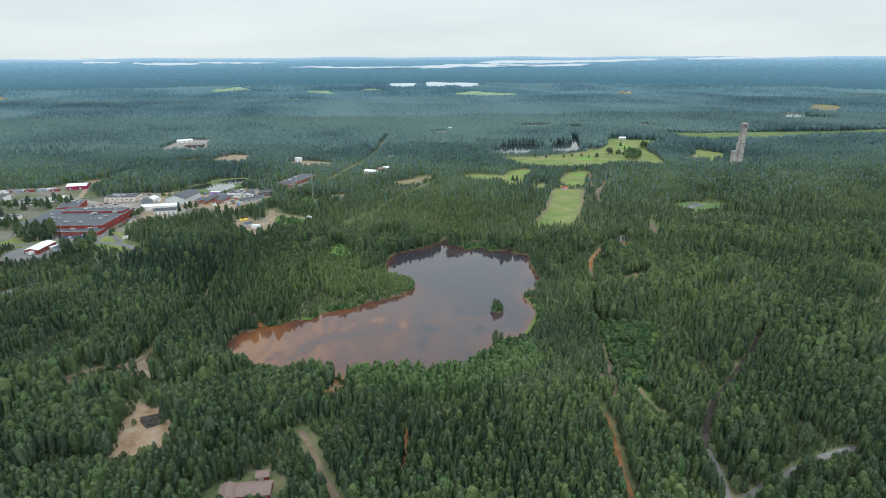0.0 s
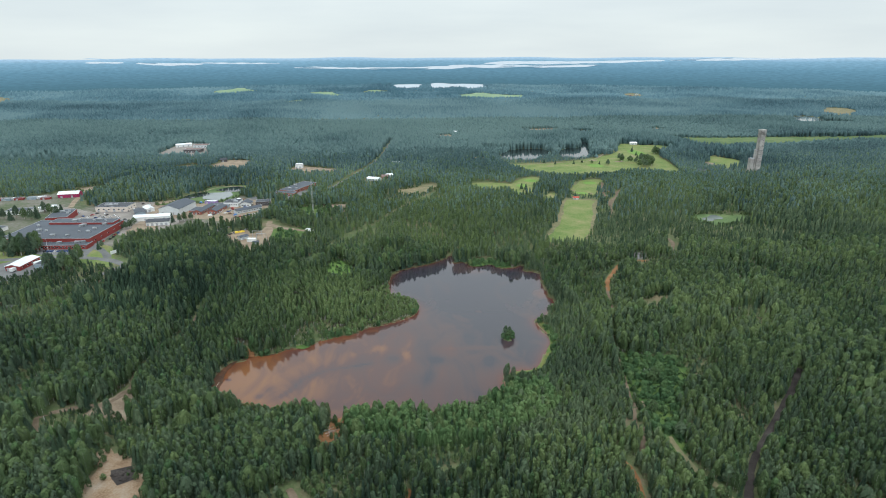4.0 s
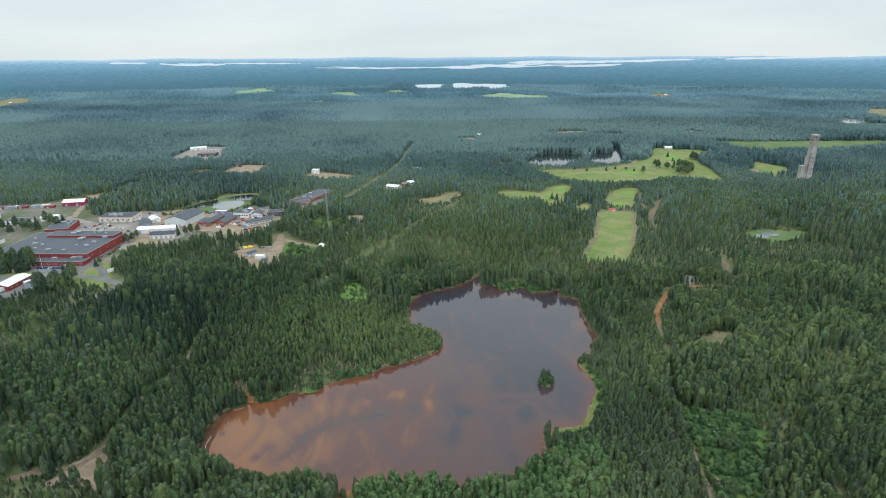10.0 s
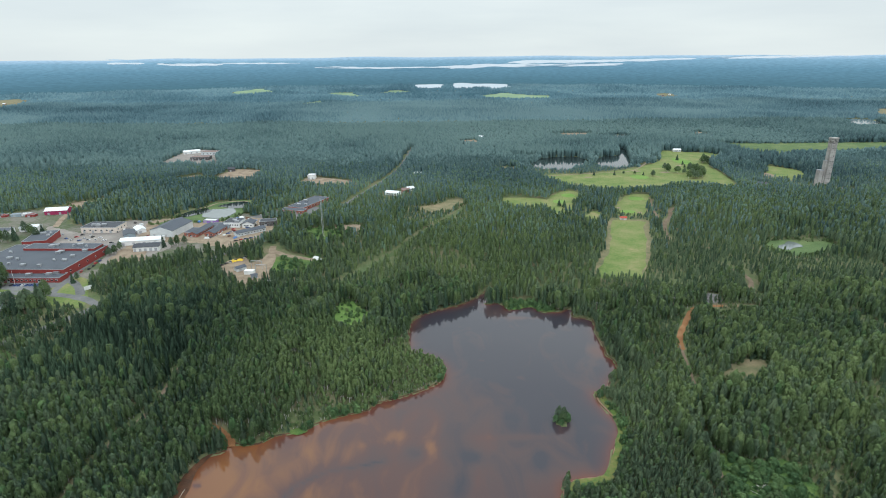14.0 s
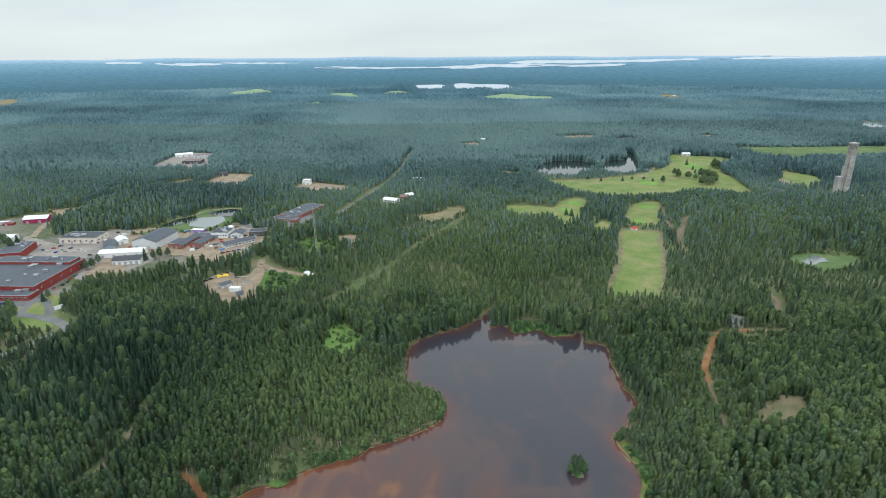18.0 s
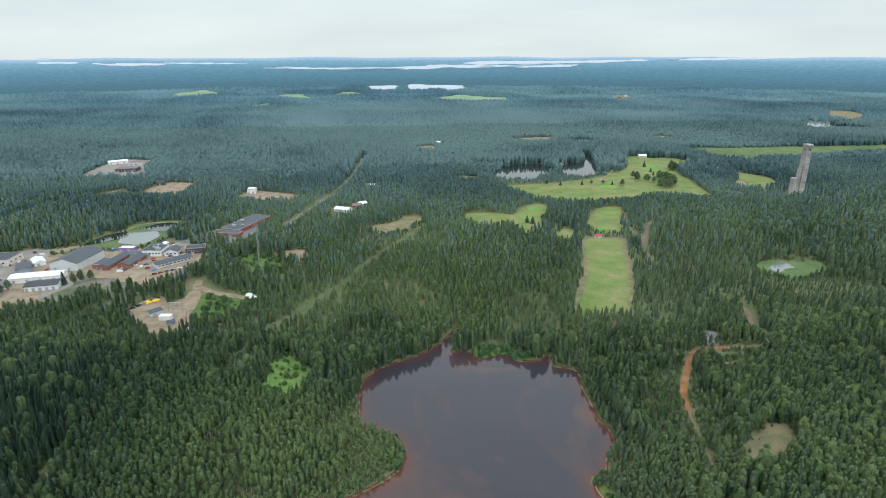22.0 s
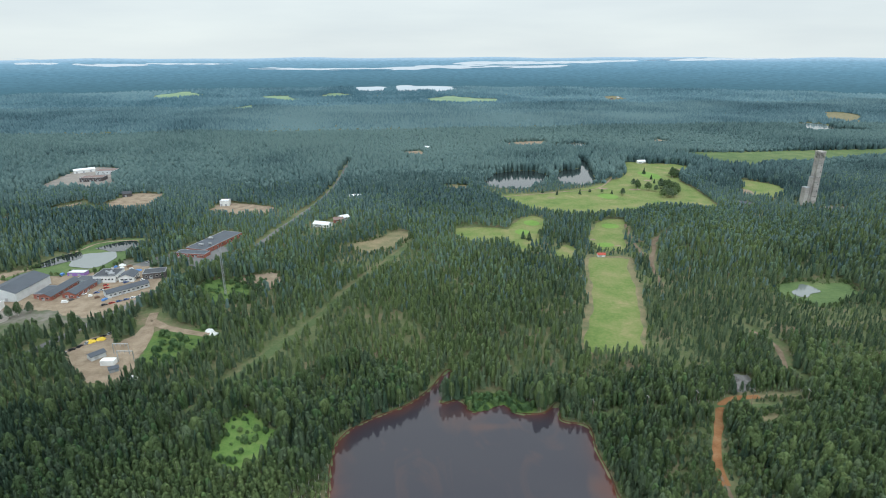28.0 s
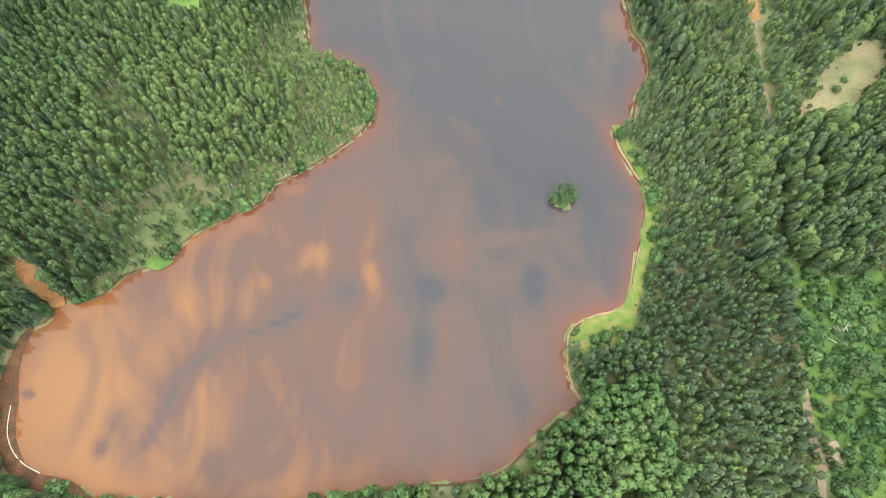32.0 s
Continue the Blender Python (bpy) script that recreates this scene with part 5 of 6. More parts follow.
def mine_tower(x, y):
    """The shaft tower: a tall shaft with a pillared head, a half-high stair shaft and a low bunker block."""
    top = new("mine_tower")
    top.location, top.rotation_euler[2] = (x, y, PLATEAU), radians(8)
    tagged(top, "tall bare concrete mine shaft tower with a pillared head", "tower")
    part("shaft", prism([(-4.1, -0.5), (4.1, -0.5), (3.7, 58), (-3.7, 58)], -3.9, 3.9), CONCRETE, top)
    box_part("head_floor", (-4.2, -4.2, 58, 4.2, 4.2, 59.2), CONCRETE, top)
    for a in range(5):
        u = -3.7 + a * 1.85
        for s in (-3.75, 3.75):
            box_part("pillar", (u - 0.35, s - 0.35, 59.2, u + 0.35, s + 0.35, 66.5), CONCRETE, top)
            if 0 < a < 4:
                box_part("pillar", (s - 0.35, u - 0.35, 59.2, s + 0.35, u + 0.35, 66.5), CONCRETE, top)
    box_part("head_core", (-3.0, -3.0, 59.2, 3.0, 3.0, 66.5), SLIT, top, "dark recessed machine room wall")
    box_part("head_roof", (-4.3, -4.3, 66.5, 4.3, 4.3, 68.2), CONCRETE, top)
    box_part("lift_shaft", (-5.1, -1.6, 36.6, -3.7, 2.2, 52), CONCRETE, top)
    box_part("stair_shaft", (-6.6, -2.2, -0.5, -3.85, 3.0, 36), CONCRETE, top)
    box_part("stair_roof", (-6.9, -2.5, 36, -3.8, 3.3, 36.6), TRIM, top)
    box_part("bunker", (-14.0, -3.0, -0.5, -8.2, 3.5, 23), CONCRETE, top)
    box_part("bunker_roof", (-14.3, -3.3, 23, -7.9, 3.8, 23.6), TRIM, top)
    box_part("bridge", (-8.2, -1.0, 14, -6.6, 2.0, 17), CONCRETE, top)
    for i in range(9):
        box_part("form_joint", (-4.2 + 0.042 * i, -4.0, 5.5 + i * 6.0, 4.2 - 0.042 * i, -3.88, 5.75 + i * 6.0), SLIT, top)
    for i in range(6):
        box_part("slit_window", (1.2, -3.96, 10 + i * 8, 1.9, -3.87, 11.8 + i * 8), SLIT, top)
    BUILT.append((x - 5, y, 14))
    BUILT.append((x - 14, y - 4, 10))


def car(x, y, turn, paint, label, long=4.4, tall=1.45):
    top = new("car")
    top.location, top.rotation_euler[2] = (x, y, height([(x, y)])[0] + 0.15), radians(turn)
    tagged(top, label, "car", "parked cars")
    half = long / 2
    part("body", prism([(-half, 0.35), (half, 0.35), (half, 0.75), (half * 0.5, 0.92), (-half * 0.95, 0.95)], -0.88, 0.88), paint, top)
    part("cabin", prism([(-half * 0.8, 0.95), (half * 0.42, 0.92), (half * 0.12, tall), (-half * 0.55, tall)], -0.76, 0.76), PANE, top, "dark glass cabin")
    box_part("car_roof", (-half * 0.53, -0.74, tall, half * 0.1, 0.74, tall + 0.05), paint, top)
    for u in (-half * 0.62, half * 0.62):
        for s in (-0.86, 0.86):
            bm = bmesh.new()
            bmesh.ops.create_cone(bm, cap_ends=True, segments=10, radius1=0.34, radius2=0.34, depth=0.2, matrix=Matrix.Translation((u, s, 0.34)) @ Matrix.Rotation(radians(90), 4, "X"))
            part("wheel", bm, RUBBER, top)
    return top


def trailer(x, y, turn, long=13.6):
    top = new("truck_trailer")
    top.location, top.rotation_euler[2] = (x, y, height([(x, y)])[0] + 0.1), radians(turn)
    tagged(top, "long white box trailer parked on the yard", "trailer", "parked trailers")
    box_part("box", (-long / 2, -1.27, 1.15, long / 2, 1.27, 4.0), WHITE, top)
    box_part("chassis", (-long / 2 + 0.4, -0.5, 0.75, long / 2 - 0.4, 0.5, 1.15), SLIT, top)
    for u in (-long * 0.42, -long * 0.32, -long * 0.22):
        for s in (-1.0, 1.0):
            bm = bmesh.new()
            bmesh.ops.create_cone(bm, cap_ends=True, segments=12, radius1=0.5, radius2=0.5, depth=0.35, matrix=Matrix.Translation((u, s, 0.5)) @ Matrix.Rotation(radians(90), 4, "X"))
            part("wheel", bm, RUBBER, top)
    for s in (-0.8, 0.8):
        box_part("support_leg", (long * 0.3, s - 0.08, 0, long * 0.3 + 0.15, s + 0.08, 0.8), SLIT, top)


def mast(x, y, tall):
    """A slim lattice mast."""
    top = new("lattice_mast")
    top.location = (x, y, PLATEAU)
    tagged(top, "tall slim grey steel lattice radio mast", "mast")
    for k in range(3):
        a = k * 2.0944
        bm = bmesh.new()
        bmesh.ops.create_cone(bm, cap_ends=True, segments=5, radius1=0.16, radius2=0.1, depth=tall, matrix=Matrix.Translation((0.9 * math.cos(a), 0.9 * math.sin(a), tall / 2)))
        part("leg", bm, METAL, top)
    n = int(tall / 2.5)
    for i in range(n):
        for k in range(3):
            a, b = k * 2.0944, (k + 1) * 2.0944
            p = Vector((0.9 * math.cos(a), 0.9 * math.sin(a), i * 2.5))
            q = Vector((0.9 * math.cos(b), 0.9 * math.sin(b), i * 2.5 + 2.5))
            d = q - p
            bm = bmesh.new()
            bmesh.ops.create_cone(bm, cap_ends=False, segments=4, radius1=0.07, radius2=0.07, depth=d.length, matrix=Matrix.Translation((p + q) / 2) @ d.to_track_quat("Z", "Y").to_matrix().to_4x4())
            part("brace", bm, METAL, top)
    box_part("footing", (-1.3, -1.3, -0.3, 1.3, 1.3, 0.2), CONCRETE, top)


def flagpole(x, y):
    top = new("flagpole")
    top.location = (x, y, PLATEAU)
    tagged(top, "tall white flagpole on the lawn", "flagpole", "flagpoles")
    bm = bmesh.new()
    bmesh.ops.create_cone(bm, cap_ends=True, segments=8, radius1=0.16, radius2=0.08, depth=14, matrix=Matrix.Translation((0, 0, 7)))
    part("pole", bm, WHITE, top)
    bm = bmesh.new()
    bmesh.ops.create_uvsphere(bm, u_segments=8, v_segments=6, radius=0.2, matrix=Matrix.Translation((0, 0, 14.1)))
    part("knob", bm, METAL, top)


def gantry(x, y, turn):
    top = new("switchyard_gantry")
    top.location, top.rotation_euler[2] = (x, y, PLATEAU), radians(turn)
    tagged(top, "grey steel switchyard gantry on gravel", "gantry", "gantries")
    for u in (-5, 5):
        box_part("post", (u - 0.2, -0.2, 0, u + 0.2, 0.2, 8), METAL, top)
        box_part("footing", (u - 0.5, -0.5, -0.2, u + 0.5, 0.5, 0.15), CONCRETE, top)
    box_part("beam", (-5.2, -0.25, 7.6, 5.2, 0.25, 8.0), METAL, top)
    for u in (-3, 0, 3):
        bm = bmesh.new()
        bmesh.ops.create_cone(bm, cap_ends=True, segments=8, radius1=0.16, radius2=0.16, depth=1.4, matrix=Matrix.Translation((u, 0, 6.9)))
        part("insulator", bm, TRIM, top)


def billboard(x, y, turn):
    top = new("billboard")
    top.location, top.rotation_euler[2] = (x, y, PLATEAU), radians(turn)
    tagged(top, "white roadside board on two posts", "billboard")
    box_part("panel", (-3, -0.12, 2.0, 3, 0.12, 5.2), WHITE, top)
    for u in (-2, 2):
        box_part("post", (u - 0.12, 0.13, -0.2, u + 0.12, 0.35, 4.6), METAL, top)


def heap(name, x, y, r, tall, material, label, category, seed):
    """A loose heap with an uneven outline."""
    rnd = np.random.RandomState(seed)
    bm = bmesh.new()
    bmesh.ops.create_icosphere(bm, subdivisions=3, radius=1)
    for v in list(bm.verts):
        v.co *= 0.85 + 0.35 * rnd.rand()
        v.co.z = max(v.co.z, -0.05)
    bm.transform(Matrix.Translation((x, y, height([(x, y)])[0])) @ Matrix.Diagonal((r, r * 0.8, tall, 1)))
    return tagged(part(name, bm, material), label, category)


mine_tower(529, 803)
building("factory_hall", "large red factory hall with a flat grey roof", "factory", -425, 467, -1, 90, 66, 8.0, RED, ROOF_GREY, vents=14, windows=8, side_windows=5, doors=3)
building("factory_annex", "low red office annex with white windows", "factory", -386, 455, 0, 53, 12, 4.4, RED, ROOF_GREY, windows=14, doors=2, vents=3)
building("factory_block", "taller rear part of a red factory hall", "factory", -405, 516, -1, 68, 15, 10.2, RED, ROOF_GREY, vents=6, windows=0, doors=0)
building("factory_wing", "long red factory wing with a grey roof", "factory", -428, 545, 14, 22, 36, 7, RED, ROOF_GREY, windows=6, doors=2, vents=3)
building("storage_hall", "magenta storage hall with a white roof", "hall", -488, 668, 12, 25, 15, 5.2, MAGENTA, ROOF_WHITE, "long", 2.5, doors=2)
building("storage_hall", "cream storage hall with a dark flat roof", "hall", -400, 596, 0, 38, 22, 6.2, CREAM, ROOF_DARK, windows=6, doors=4, side_windows=3, vents=4)
building("long_shed", "long white metal shed on the gravel yard", "shed", -334, 551, 10, 40, 13, 5, WHITE, ROOF_WHITE, "long", 1.5, doors=4)
building("white_shed", "white shed with a dark grey roof", "shed", -311, 533, 10, 24, 14, 4.6, WHITE, ROOF_DARK, "long", 1.4, doors=5)
building("small_shed", "small grey-blue metal shed", "shed", -342, 574, 30, 11, 20, 4, BLUEGREY, ROOF_GREY, "deep", 1.6)
building("small_shed", "small white metal shed", "shed", -337, 592, 40, 9, 16, 4, WHITE, ROOF_WHITE, "deep", 1.6)
building("sports_hall", "tall grey gabled hall with white end walls", "hall", -318, 582, -8, 26, 38, 7.5, PALE, ROOF_GREY, "deep", 4.0, doors=2)
building("lean_to", "low red-brick lean-to beside the hall", "shed", -283, 584, -6, 12, 18, 4, BRICK, ROOF_GREY, "flat", doors=1, windows=2)
building("brick_house", "low brick house with a grey metal roof", "house", -277, 580, -8, 10, 36, 3.8, BRICK, ROOF_GREY, "deep", 2.2, windows=2, side_windows=6)
building("brick_house", "low brick house with a grey ridge roof", "house", -261, 583, -8, 11, 27, 3.8, BRICK, ROOF_GREY, "deep", 2.2, windows=2, side_windows=4)
building("link_house", "flat-roofed grey link between brick houses", "house", -266, 612, -6, 20, 10, 3.8, BLUEGREY, ROOF_GREY, windows=4)
building("white_house", "white two-storey house with a dark flat roof", "house", -252, 614, -3, 18, 18, 6, WHITE, ROOF_DARK, windows=6, side_windows=4, vents=5)
building("grey_house", "white house with a grey ridge roof", "house", -231, 613, 4, 12, 14, 4.5, WHITE, ROOF_GREY, "deep", 2.5, windows=3, side_windows=3)
building("purple_hall", "purple-walled hall with a pale roof", "hall", -282, 632, -6, 15, 7, 3.3, PURPLE, ROOF_WHITE, doors=2)
building("dark_house", "dark brown house with a black roof", "house", -213, 617, 12, 18, 12, 5.5, DARKWALL, ROOF_DARK, windows=4)
building("row_house", "long row house with a grey roof", "house", -225, 579, 42, 32, 9, 4, PALE, ROOF_GREY, "long", 1.8, windows=9)
building("grey_hall", "long hall with a dark grey roof and brick front", "hall", -200, 688, -22, 22, 58, 4.6, BRICK, ROOF_GREY, windows=8, side_windows=8, vents=3)
building("brick_office", "low brick office before a grey hall", "house", -206, 676, -14, 30, 10, 3.8, BRICK, ROOF_GREY, windows=9, doors=2)
building("switch_house", "small grey-roofed switch house", "hut", -190, 478, 48, 9, 6, 3.2, PALE, ROOF_GREY, "long", 1.2, doors=1)
building("small_hut", "small grey hut on the yard", "hut", -172, 462, 30, 5, 4, 2.8, BLUEGREY, ROOF_GREY, "long", 1.0)
building("workshop", "long far workshop with a brown roof", "workshop", -466, 1031, 4, 32, 20, 6, DARKWALL, ROOF_BROWN, windows=6, doors=3)
building("workshop", "grey far workshop with a brown roof", "workshop", -468, 1085, 4, 28, 20, 6, PALE, ROOF_BROWN, windows=4, doors=3)
building("workshop", "long white far shed", "workshop", -506, 1096, 35, 30, 10, 5, WHITE, ROOF_WHITE, "long", 2, doors=3)
building("barn", "dark barn on bare sand", "barn", -360, 926, 20, 11, 9, 4.5, DARKWALL, ROOF_DARK, "long", 2.5)
building("white_store", "white box-shaped store in the woods", "store", -216, 864, 0, 11, 11, 7, WHITE, ROOF_WHITE, doors=2)
for x, y, t, w, d, mat, roof, lab in ((-88, 764, -24, 19, 11, WHITE, ROOF_WHITE, "white house with a bright roof among trees"), (-66, 776, 10, 11, 9, BRICK, ROOF_BROWN, "small brick house among trees"),
                                     (-58, 784, 30, 10, 9, WHITE, ROOF_WHITE, "small white house among trees"), (-55, 886, 0, 16, 10, WHITE, ROOF_WHITE, "white house beside the main road"),
                                     (436, 806, -40, 13, 9, BROWNWALL, ROOF_GREY, "brown house half hidden by trees"), (427, 1096, 0, 14, 8, WHITE, ROOF_WHITE, "low white clubhouse at the golf course")):
    building("cottage", lab, "house", x, y, t, w, d, 3.6, mat, roof, "long", 2.0, windows=3)
for i, (x, y) in enumerate([(16, 2021), (39, 1953), (64, 2022), (88, 1911), (164, 1779), (174, 1711), (695, 2805), (711, 2736), (890, 2462), (941, 2526), (-1540, 1962), (-1704, 2246), (56, 1440), (67, 1292)]):
    wall, word = ((WHITE, "white"), (CREAM, "cream"), (BRICK, "brick-red"))[i % 3]
    building("farmhouse", "small %s house in a far forest clearing" % word, "house", x, y, (i * 47) % 60 - 30, 10, 8, 3.4, wall, ROOF_WHITE if i % 2 else ROOF_GREY, "long", 1.8, windows=3, group="far houses")
building("range_hut", "small hut with a red roof at the range", "hut", 194, 637, -4, 7, 4, 2.5, WHITE, ROOF_RED, "long", 1.2)
building("log_house", "dark red wooden house with a brown roof", "house", -78.1, 72.1, 3, 14, 8, 3.2, RED, ROOF_BROWN, "long", 1.6, windows=4)
building("log_house_wing", "dark red wooden wing with a brown roof", "house", -85.1, 68.1, 6, 6.5, 11, 3.0, RED, ROOF_BROWN, "deep", 1.3, windows=1)
building("woodshed", "small brown-roofed woodshed behind a house", "shed", -72.6, 84.1, 8, 5, 4, 2.5, RED, ROOF_BROWN, "long", 0.9)
building("red_shed", "red shed with a pale grey roof", "shed", -372, 397, -2, 13, 26, 4.5, RED, ROOF_WHITE, "deep", 1.5, doors=2, side_windows=4)
building("grey_shed", "low grey shed beside the yard", "shed", -350, 402, 0, 16, 12, 4, BLUEGREY, ROOF_GREY, "flat")
building("terrace", "low white terrace with a grey roof", "house", -500, 520, -8, 42, 12, 4, WHITE, ROOF_GREY, "flat", windows=9)
building("terrace", "white industrial hall with a dark roof", "hall", -555, 588, 10, 30, 26, 7, WHITE, ROOF_DARK, "flat", windows=5)
building("terrace", "white shop with a grey roof among pines", "hall", -500, 585, 5, 26, 14, 5, WHITE, ROOF_GREY, "flat", windows=5)
building("terrace", "white low hall beside pines", "hall", -470, 600, 10, 18, 12, 5, WHITE, ROOF_WHITE, "long", 1.5, windows=3)
trailer(-363, 399, 78)
trailer(-352, 412, 60, 9)
mast(-134, 578, 42)
flagpole(-378, 450)
flagpole(-366, 448)
billboard(-297, 436, 50)
gantry(-175, 486, -6)
gantry(-168, 476, -6)
bm = bmesh.new()
box(bm, 0, 0, 0, 8.5, 4.5, 3.6)
bmesh.ops.bevel(bm, geom=bm.edges, offset=0.25, segments=2)
bm.transform(Matrix.Translation((-182, 472, PLATEAU)) @ Matrix.Rotation(radians(-4), 4, "Z"))
tagged(part("white_tank", bm, WHITE), "white steel tank on the sandy yard", "tank")
rnd = np.random.RandomState(9)
paints = (CAR_WHITE, CAR_DARK, CAR_BLUE, CAR_RED, CAR_GREY)
words = {CAR_WHITE: "white", CAR_DARK: "black", CAR_BLUE: "blue", CAR_RED: "red", CAR_GREY: "silver"}
places = [(-319, 587, 174), (-314, 582, 132), (-322, 584, 110), (-238, 596, 15), (-236, 601, 26), (-229, 593, 90), (-239, 591, 4), (-239, 607, 26), (-223, 616, 60), (-219, 621, 50), (-213, 617, 40), (-225, 612, 49), (-248, 597, 88), (-248, 589, 24), (-250, 583, 140), (-326, 615, 48), (-326, 609, 90)] + [(-370 + i * 3.3, 449, 90) for i in range(9)] + [(-404, 576, 148), (-396, 571, 84), (-396, 581, 20), (-386, 569, 62), (-385, 576, 141), (-378, 571, 3), (-379, 581, 82), (-370, 571, 124), (-369, 578, 166), (-360, 569, 28), (-417, 591, 106), (-363, 598, 154), (-338, 566, 132), (-348, 561, 6), (-385, 588, 114), (-394, 588, 30)] + [(-222 + i * 4.2, 566 + i * 3.0, 40) for i in range(7)] + [(-226 + i * 5, 662 + i * 2, 70) for i in range(8)] + [(-330 + rnd.rand() * 6, 480 + i * 7, 95) for i in range(5)]
for i, (x, y, t) in enumerate(places):
    p = paints[rnd.randint(0, 5)]
    car(x, y, t + rnd.randn() * 4, p, "%s car parked on a factory yard" % words[p])
for i, (x, y, t) in enumerate([(-213 + i * 2.9, 490 + i * 4.4, 60) for i in range(7)]):
    p = CAR_DARK if i % 3 else CAR_GREY
    car(x, y, t + rnd.randn() * 14, p, "old %s scrapped car in a row" % words[p])
for x, y, m, lab in ((-203, 505, YELLOW, "yellow machine part on the sandy yard"), (-198, 508, YELLOW, "yellow steel frame on the sandy yard"), (-128, 514, WHITE, "white rubbish heap on sand"), (-124, 509, WHITE, "white scrap heap on sand"),
                     (-226, 640, TARP, "blue covered heap on a yard"), (-222, 588, TARP, "blue covered stack on a yard"), (-246, 655, WHITE, "white wrapped bales on a yard"), (-156, 455, WHITE, "white wrapped bale in the grass")):
    heap("scrap_mound", x, y, 3.0, 1.8, m, lab, "heap", int(abs(x)))
for x, y, r, t in ((-141, 131, 3.2, 1.8), (-137, 128, 2.2, 1.2)):
    heap("slag_mound", x, y, r, t, PEAT, "small dark slag mound in the sand pit", "mound", int(abs(x)))
for i in range(9):
    heap("boulder", 197 + rnd.rand() * 12, 412 + rnd.rand() * 13, 0.9 + rnd.rand(), 0.8 + 0.6 * rnd.rand(), ROCK, "grey quarried boulder on rubble", "boulder", i)

for i, (x, y) in enumerate(((-568, 652), (-561, 655), (-553, 655), (-545, 658), (-539, 658), (-524, 661), (-514, 664), (-506, 660))):
    wall, word = ((WHITE, "white"), (RED, "red"), (BLUEGREY, "blue-grey"))[i % 3]
    building("storage_container", "%s storage container on the open lot" % word, "container", x, y, 8, 11, 6, 3.0, wall, wall, doors=1, group="containers on the lot")

def utility_pole(x, y):
    """A wooden pole with a cross arm and three insulators."""
    top = new("utility_pole")
    top.location = (x, y, height([(x, y)])[0])
    tagged(top, "weathered wooden power pole with a cross arm", "pole", "poles of the wooden pole line")
    bm = bmesh.new()
    bmesh.ops.create_cone(bm, cap_ends=True, segments=8, radius1=0.16, radius2=0.11, depth=11.5, matrix=Matrix.Translation((0, 0, 5.25)))
    part("pole", bm, BARK, top)
    box_part("cross_arm", (-0.07, -1.3, 10.3, 0.07, 1.3, 10.5), METAL, top)
    for k in (-1.1, 0, 1.1):
        bm = bmesh.new()
        bmesh.ops.create_cone(bm, cap_ends=True, segments=6, radius1=0.08, radius2=0.05, depth=0.3, matrix=Matrix.Translation((0, k, 10.65)))
        part("insulator", bm, WHITE, top)


for x, y in POLES:
    utility_pole(x, y)
def tube(points, r):
    """A thin square tube along the points."""
    v, f = [], []
    for x, y, z in points:
        v += [(x, y - r, z), (x, y, z + r), (x, y + r, z), (x, y, z - r)]
    for i in range(len(points) - 1):
        f += [(4 * i + j, 4 * i + (j + 1) % 4, 4 * i + 4 + (j + 1) % 4, 4 * i + 4 + j) for j in range(4)]
    return v, f


for k in (-1.1, 0, 1.1):
    wire = tagged(new("power_wire"), "thin sagging power wire between wooden poles", "wire", "wires of the wooden pole line")
    for (xa, ya), (xb, yb) in zip(POLES, POLES[1:]):
        line = [(xa + (xb - xa) * u / 8, ya + k + (yb - ya) * u / 8, PLATEAU + 10.8 - 3.2 * (u / 8) * (1 - u / 8)) for u in range(9)]
        mesh_object("span", *tube(line, 0.012), DARKWALL, wire)


def crate(x, y, turn, w, d, h, material, label):
    """A stack of crates on a pallet."""
    top = new("crate_stack")
    top.location, top.rotation_euler[2] = (x, y, height([(x, y)])[0]), radians(turn)
    tagged(top, label, "crates", "crate stacks on the yards")
    for k in (-1, 0, 1):
        box_part("runner", (-w / 2, k * d * 0.42 - 0.08, 0.0, w / 2, k * d * 0.42 + 0.08, 0.16), BROWNWALL, top)
    box_part("crate", (-w / 2, -d / 2, 0.16, w / 2, d / 2, 0.16 + h * 0.55), material, top)
    box_part("crate", (-w * 0.44, -d * 0.42, 0.17 + h * 0.55, w * 0.30, d * 0.46, 0.16 + h), material, top)


for i, (x, y) in enumerate(((-241, 585), (-234, 581), (-226, 576), (-224, 580), (-252, 578), (-255, 574), (-317, 602), (-317, 608), (-350, 626), (-360, 632), (-243, 647), (-238, 651), (-250, 651), (-233, 643), (-317, 620), (-358, 605), (-355, 608), (-288, 635), (-216, 642), (-205, 633))):
    mat, word = ((WHITE, "white wrapped"), (BROWNWALL, "brown wooden"), (TARP, "blue covered"), (PALE, "pale grey"), (DARKWALL, "black"))[i % 5]
    crate(x, y, (i * 37) % 90, 2.6 + (i % 3), 2.2, 1.6 + 0.4 * (i % 2), mat, "%s crate stack on a factory yard" % word)

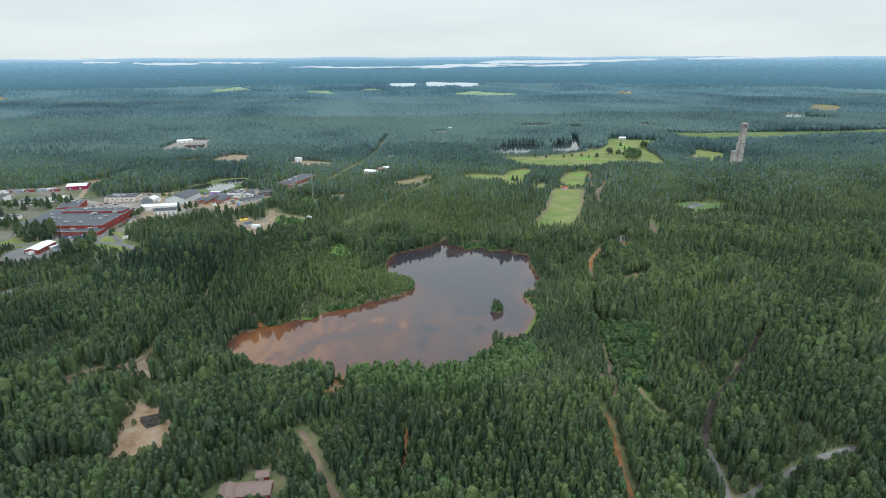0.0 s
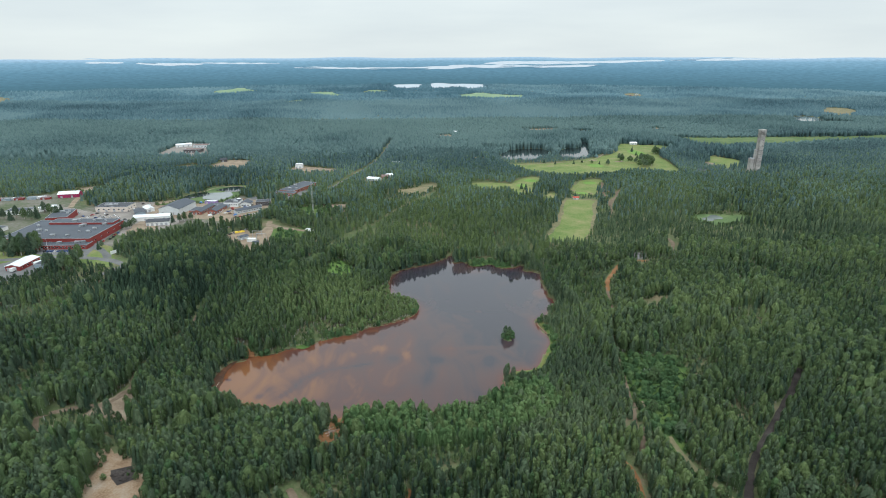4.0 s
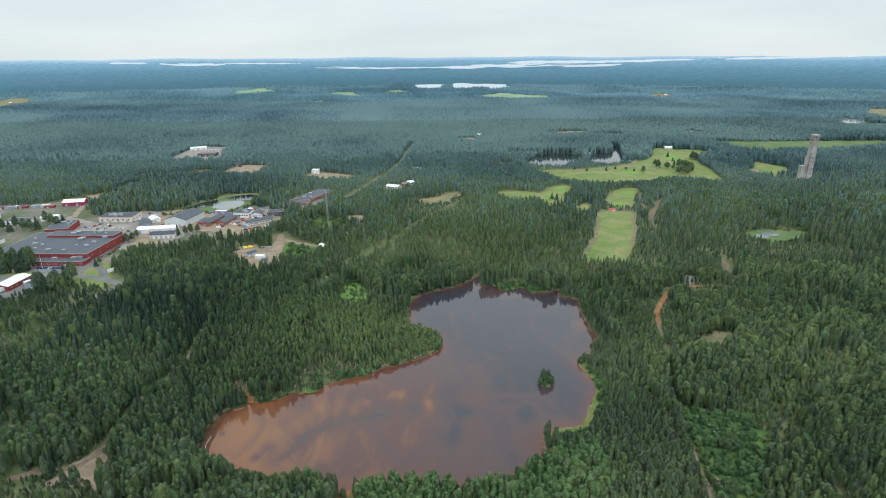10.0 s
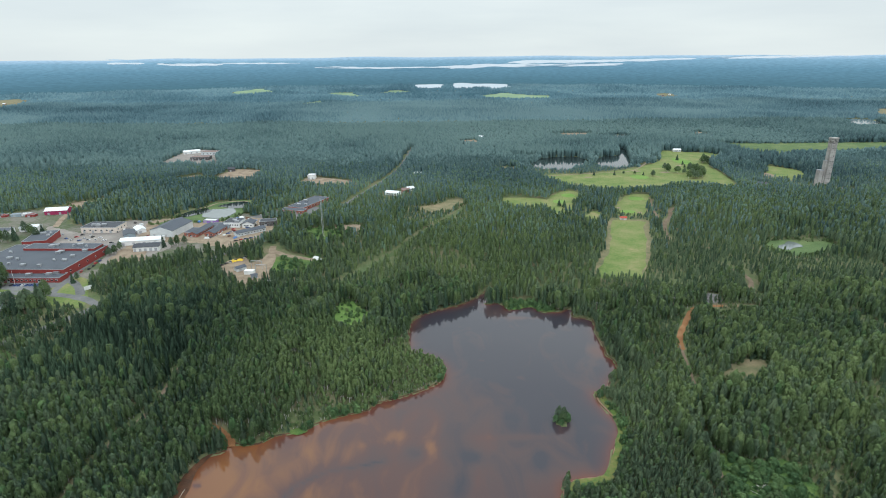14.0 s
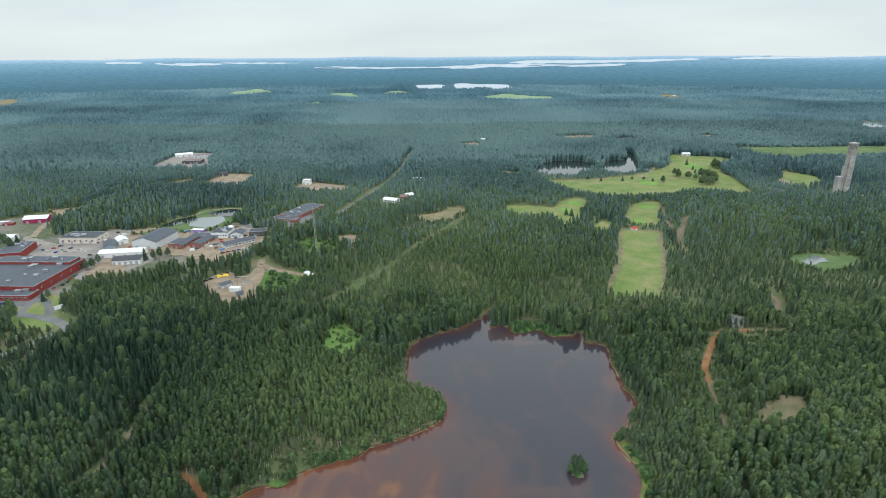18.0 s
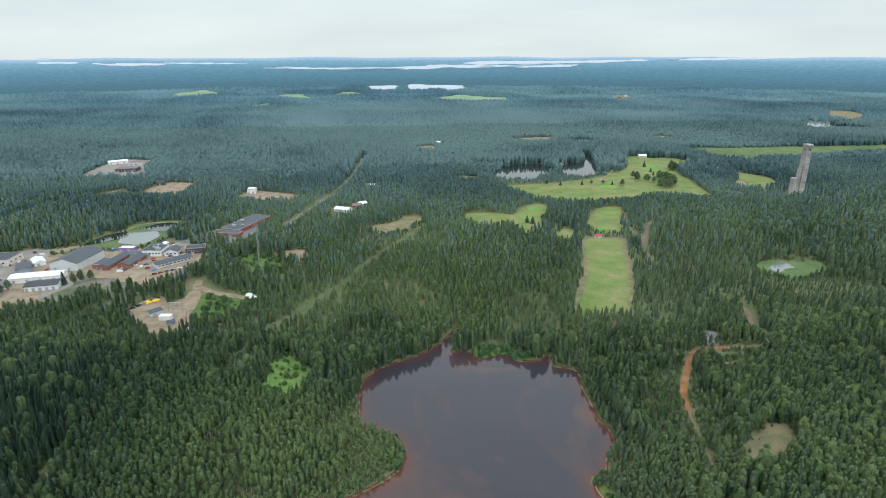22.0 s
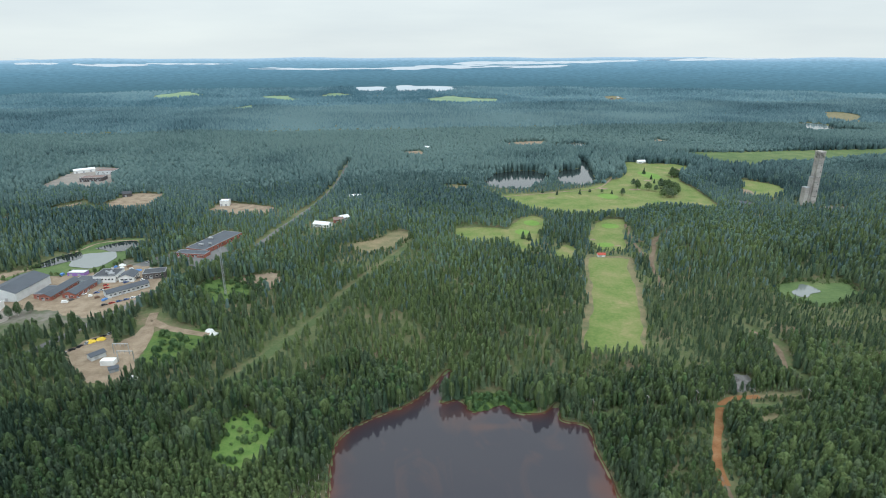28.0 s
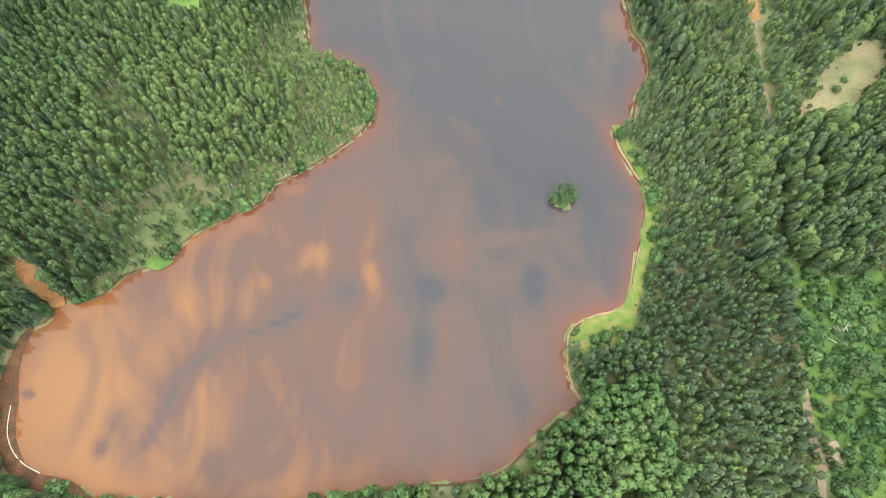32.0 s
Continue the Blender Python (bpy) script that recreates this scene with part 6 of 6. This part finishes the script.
def brush_pile(x, y, seed):
    """A tangle of bare grey branches left on the ground."""
    r = np.random.RandomState(seed)
    top = new("brush_pile")
    top.location = (x, y, height([(x, y)])[0])
    tagged(top, "tangled pile of bare grey branches on rusty earth", "brush pile", "brush piles at the outlet")
    for k in range(22):
        long, a = 2.5 + 3.5 * r.rand(), r.rand() * 3.14
        bm = bmesh.new()
        bmesh.ops.create_cone(bm, cap_ends=True, segments=5, radius1=0.13, radius2=0.05, depth=long, matrix=Matrix.Translation((r.randn() * 1.8, r.randn() * 1.8, 0.25 + 0.06 * k * r.rand())) @ Matrix.Rotation(a, 4, "Z") @ Matrix.Rotation(radians(84 + 10 * r.rand()), 4, "Y"))
        part("branch", bm, WHITE_BARK if k % 3 else BARK, top)


for i, (x, y) in enumerate(((-57, 152), (-41, 149), (-50, 168), (135, 212))):
    brush_pile(x, y, i)

# ---- trees that stand alone ----
rnd = np.random.RandomState(12)
for i, (x, y, h) in enumerate(((-508, 572, 13), (-494, 562, 13), (-489, 567, 13), (-478, 562, 13), (-478, 572, 13), (-466, 567, 13), (-455, 562, 13), (-454, 571, 13), (-461, 596, 13), (-451, 591, 13), (-431, 571, 13), (-431, 581, 13), (-452, 484, 13), (-443, 480, 13), (-447, 491, 13), (-446, 499, 13), (-478, 523, 13), (-404, 441, 17), (-399, 439, 17), (-393, 438, 17), (-389, 438, 17), (-385, 438, 17), (-381, 439, 17), (-379, 442, 17), (-377, 445, 17), (-377, 450, 17), (-410, 452, 17), (-399, 449, 17), (-391, 450, 17), (-385, 455, 17), (-335, 397, 15), (-326, 393, 15), (-321, 395, 15), (-316, 398, 15), (-316, 406, 15), (-326, 418, 15), (-325, 406, 15), (-320, 418, 15), (-338, 406, 15), (-335, 526, 10), (-328, 522, 10), (-326, 528, 10), (-327, 539, 10), (-288, 548, 10), (-280, 548, 10), (-276, 552, 10), (-271, 557, 10), (-321, 454, 8), (-321, 460, 8))):
    k = ("pine", "birch", "pine", "spruce")[i % 4]
    lone_tree("factory_tree", k, (x, y), h * 1.15 * (0.85 + 0.3 * rnd.rand()), h * 0.30, "full-grown %s among the factory halls" % k, rnd, 0.1 + 0.4 * rnd.rand())
for dx, dy, h, w, k in ((-1.5, 0.5, 9.5, 2.3, "pine"), (1.2, 1.0, 8.5, 2.2, "pine"), (0.2, -1.6, 7.0, 2.2, "birch"), (3.0, -0.6, 6.0, 2.0, "alder"), (-3.2, -1.0, 4.5, 1.9, "alder"), (0.5, 2.6, 7.5, 2.0, "spruce"), (-0.8, -3.0, 3.5, 1.8, "alder"), (2.6, 2.2, 4.5, 1.7, "alder")):
    lone_tree("island_tree", k, (58 + dx, 273 + dy), h, w, "small %s on the tiny lake island" % k, rnd, 0.25)
clump = [(352 + 36 * rnd.rand() ** 0.8 + 8 * k / 16, 850 + 4.0 * k + 8 * rnd.rand(), 12 + 4 * rnd.rand(), 4.2 + 1.6 * rnd.rand(), ("birch", "pine", "birch")[k % 3]) for k in range(16)]
clump += [(430 + 12 * rnd.rand(), 975 + 22 * rnd.rand(), 12 + 4 * rnd.rand(), 4.5, ("birch", "pine")[k % 2]) for k in range(7)]
for x, y, h, w, k in clump + [(346, 905, 14, 4.2, "birch"), (350, 916, 13, 4, "pine"), (348, 925, 12, 4, "pine"), (311, 873, 11, 3.6, "pine"), (314, 879, 9, 3, "birch"), (400, 1009, 11, 3.2, "spruce"), (366, 891, 10, 3.6, "pine"), (394, 968, 8, 2.2, "spruce"), (387, 942, 7, 2.2, "spruce"),
                              (224, 884, 7, 2.2, "spruce"), (256, 885, 8, 2.4, "spruce"), (272, 891, 6, 2.4, "pine"), (300, 882, 6, 2.0, "spruce"), (289, 890, 6, 2.4, "birch"), (207, 896, 7, 2.4, "spruce"), (136, 700, 9, 3, "spruce"), (141, 694, 10, 3, "spruce"), (155, 705, 9, 3, "pine")]:
    lone_tree("golf_tree", k, (x, y), h, w, "single %s standing on the golf course" % k, rnd, 0.3 + 0.3 * rnd.rand())
for x, y, h, w, k in ((-51, 146, 6, 1.3, "birch"), (-47, 153, 4, 1.1, "birch"), (-40, 153, 5, 1.2, "pine"), (-49, 162, 5, 1.1, "birch"), (-54, 143, 3, 1.2, "alder"), (-146, 128, 4, 1.3, "birch"), (-128, 108, 3, 1.2, "alder"), (-152, 140, 5, 1.4, "birch"), (-160, 186, 8, 2.0, "pine"), (-166, 190, 7, 1.6, "birch"), (167, 302, 3.0, 1.6, "birch"), (172, 306, 2.4, 1.4, "alder"), (-58, 178, 8, 1.5, "birch"), (-49, 176, 7, 1.4, "birch"), (-66, 181, 6, 1.3, "birch"), (-76, 392, 5, 2.2, "alder"), (-72, 402, 4, 2.0, "alder"), (-80, 400, 3, 1.6, "birch"),
                      (170, 238, 13, 2.8, "pine"), (163, 104, 15, 3.4, "pine"), (183, 98, 14, 3.2, "pine"), (149, 100, 13, 2.6, "pine"), (127, 150, 10, 3.0, "pine"), (121, 170, 9, 2.6, "birch"), (133, 200, 11, 3.4, "birch"), (137, 221, 9, 3.0, "alder")):
    lone_tree("lone_tree", k, (x, y), h, w, "single %s at the edge of a clearing" % k, rnd, 0.4 + 0.4 * rnd.rand())
for i in range(60):
    x, y = 66 + rnd.rand() * 42, 150 + rnd.rand() * 52
    if open_land(np.array([(x, y)]))[0]:
        k = ("pine", "pine", "birch")[i % 3]
        lone_tree("young_tree", k, (x, y), 7 + 4 * rnd.rand(), 1.5 + 0.5 * rnd.rand(), "young %s on the heath east of the lake" % k, rnd, 0.3 + 0.4 * rnd.rand())
forest()
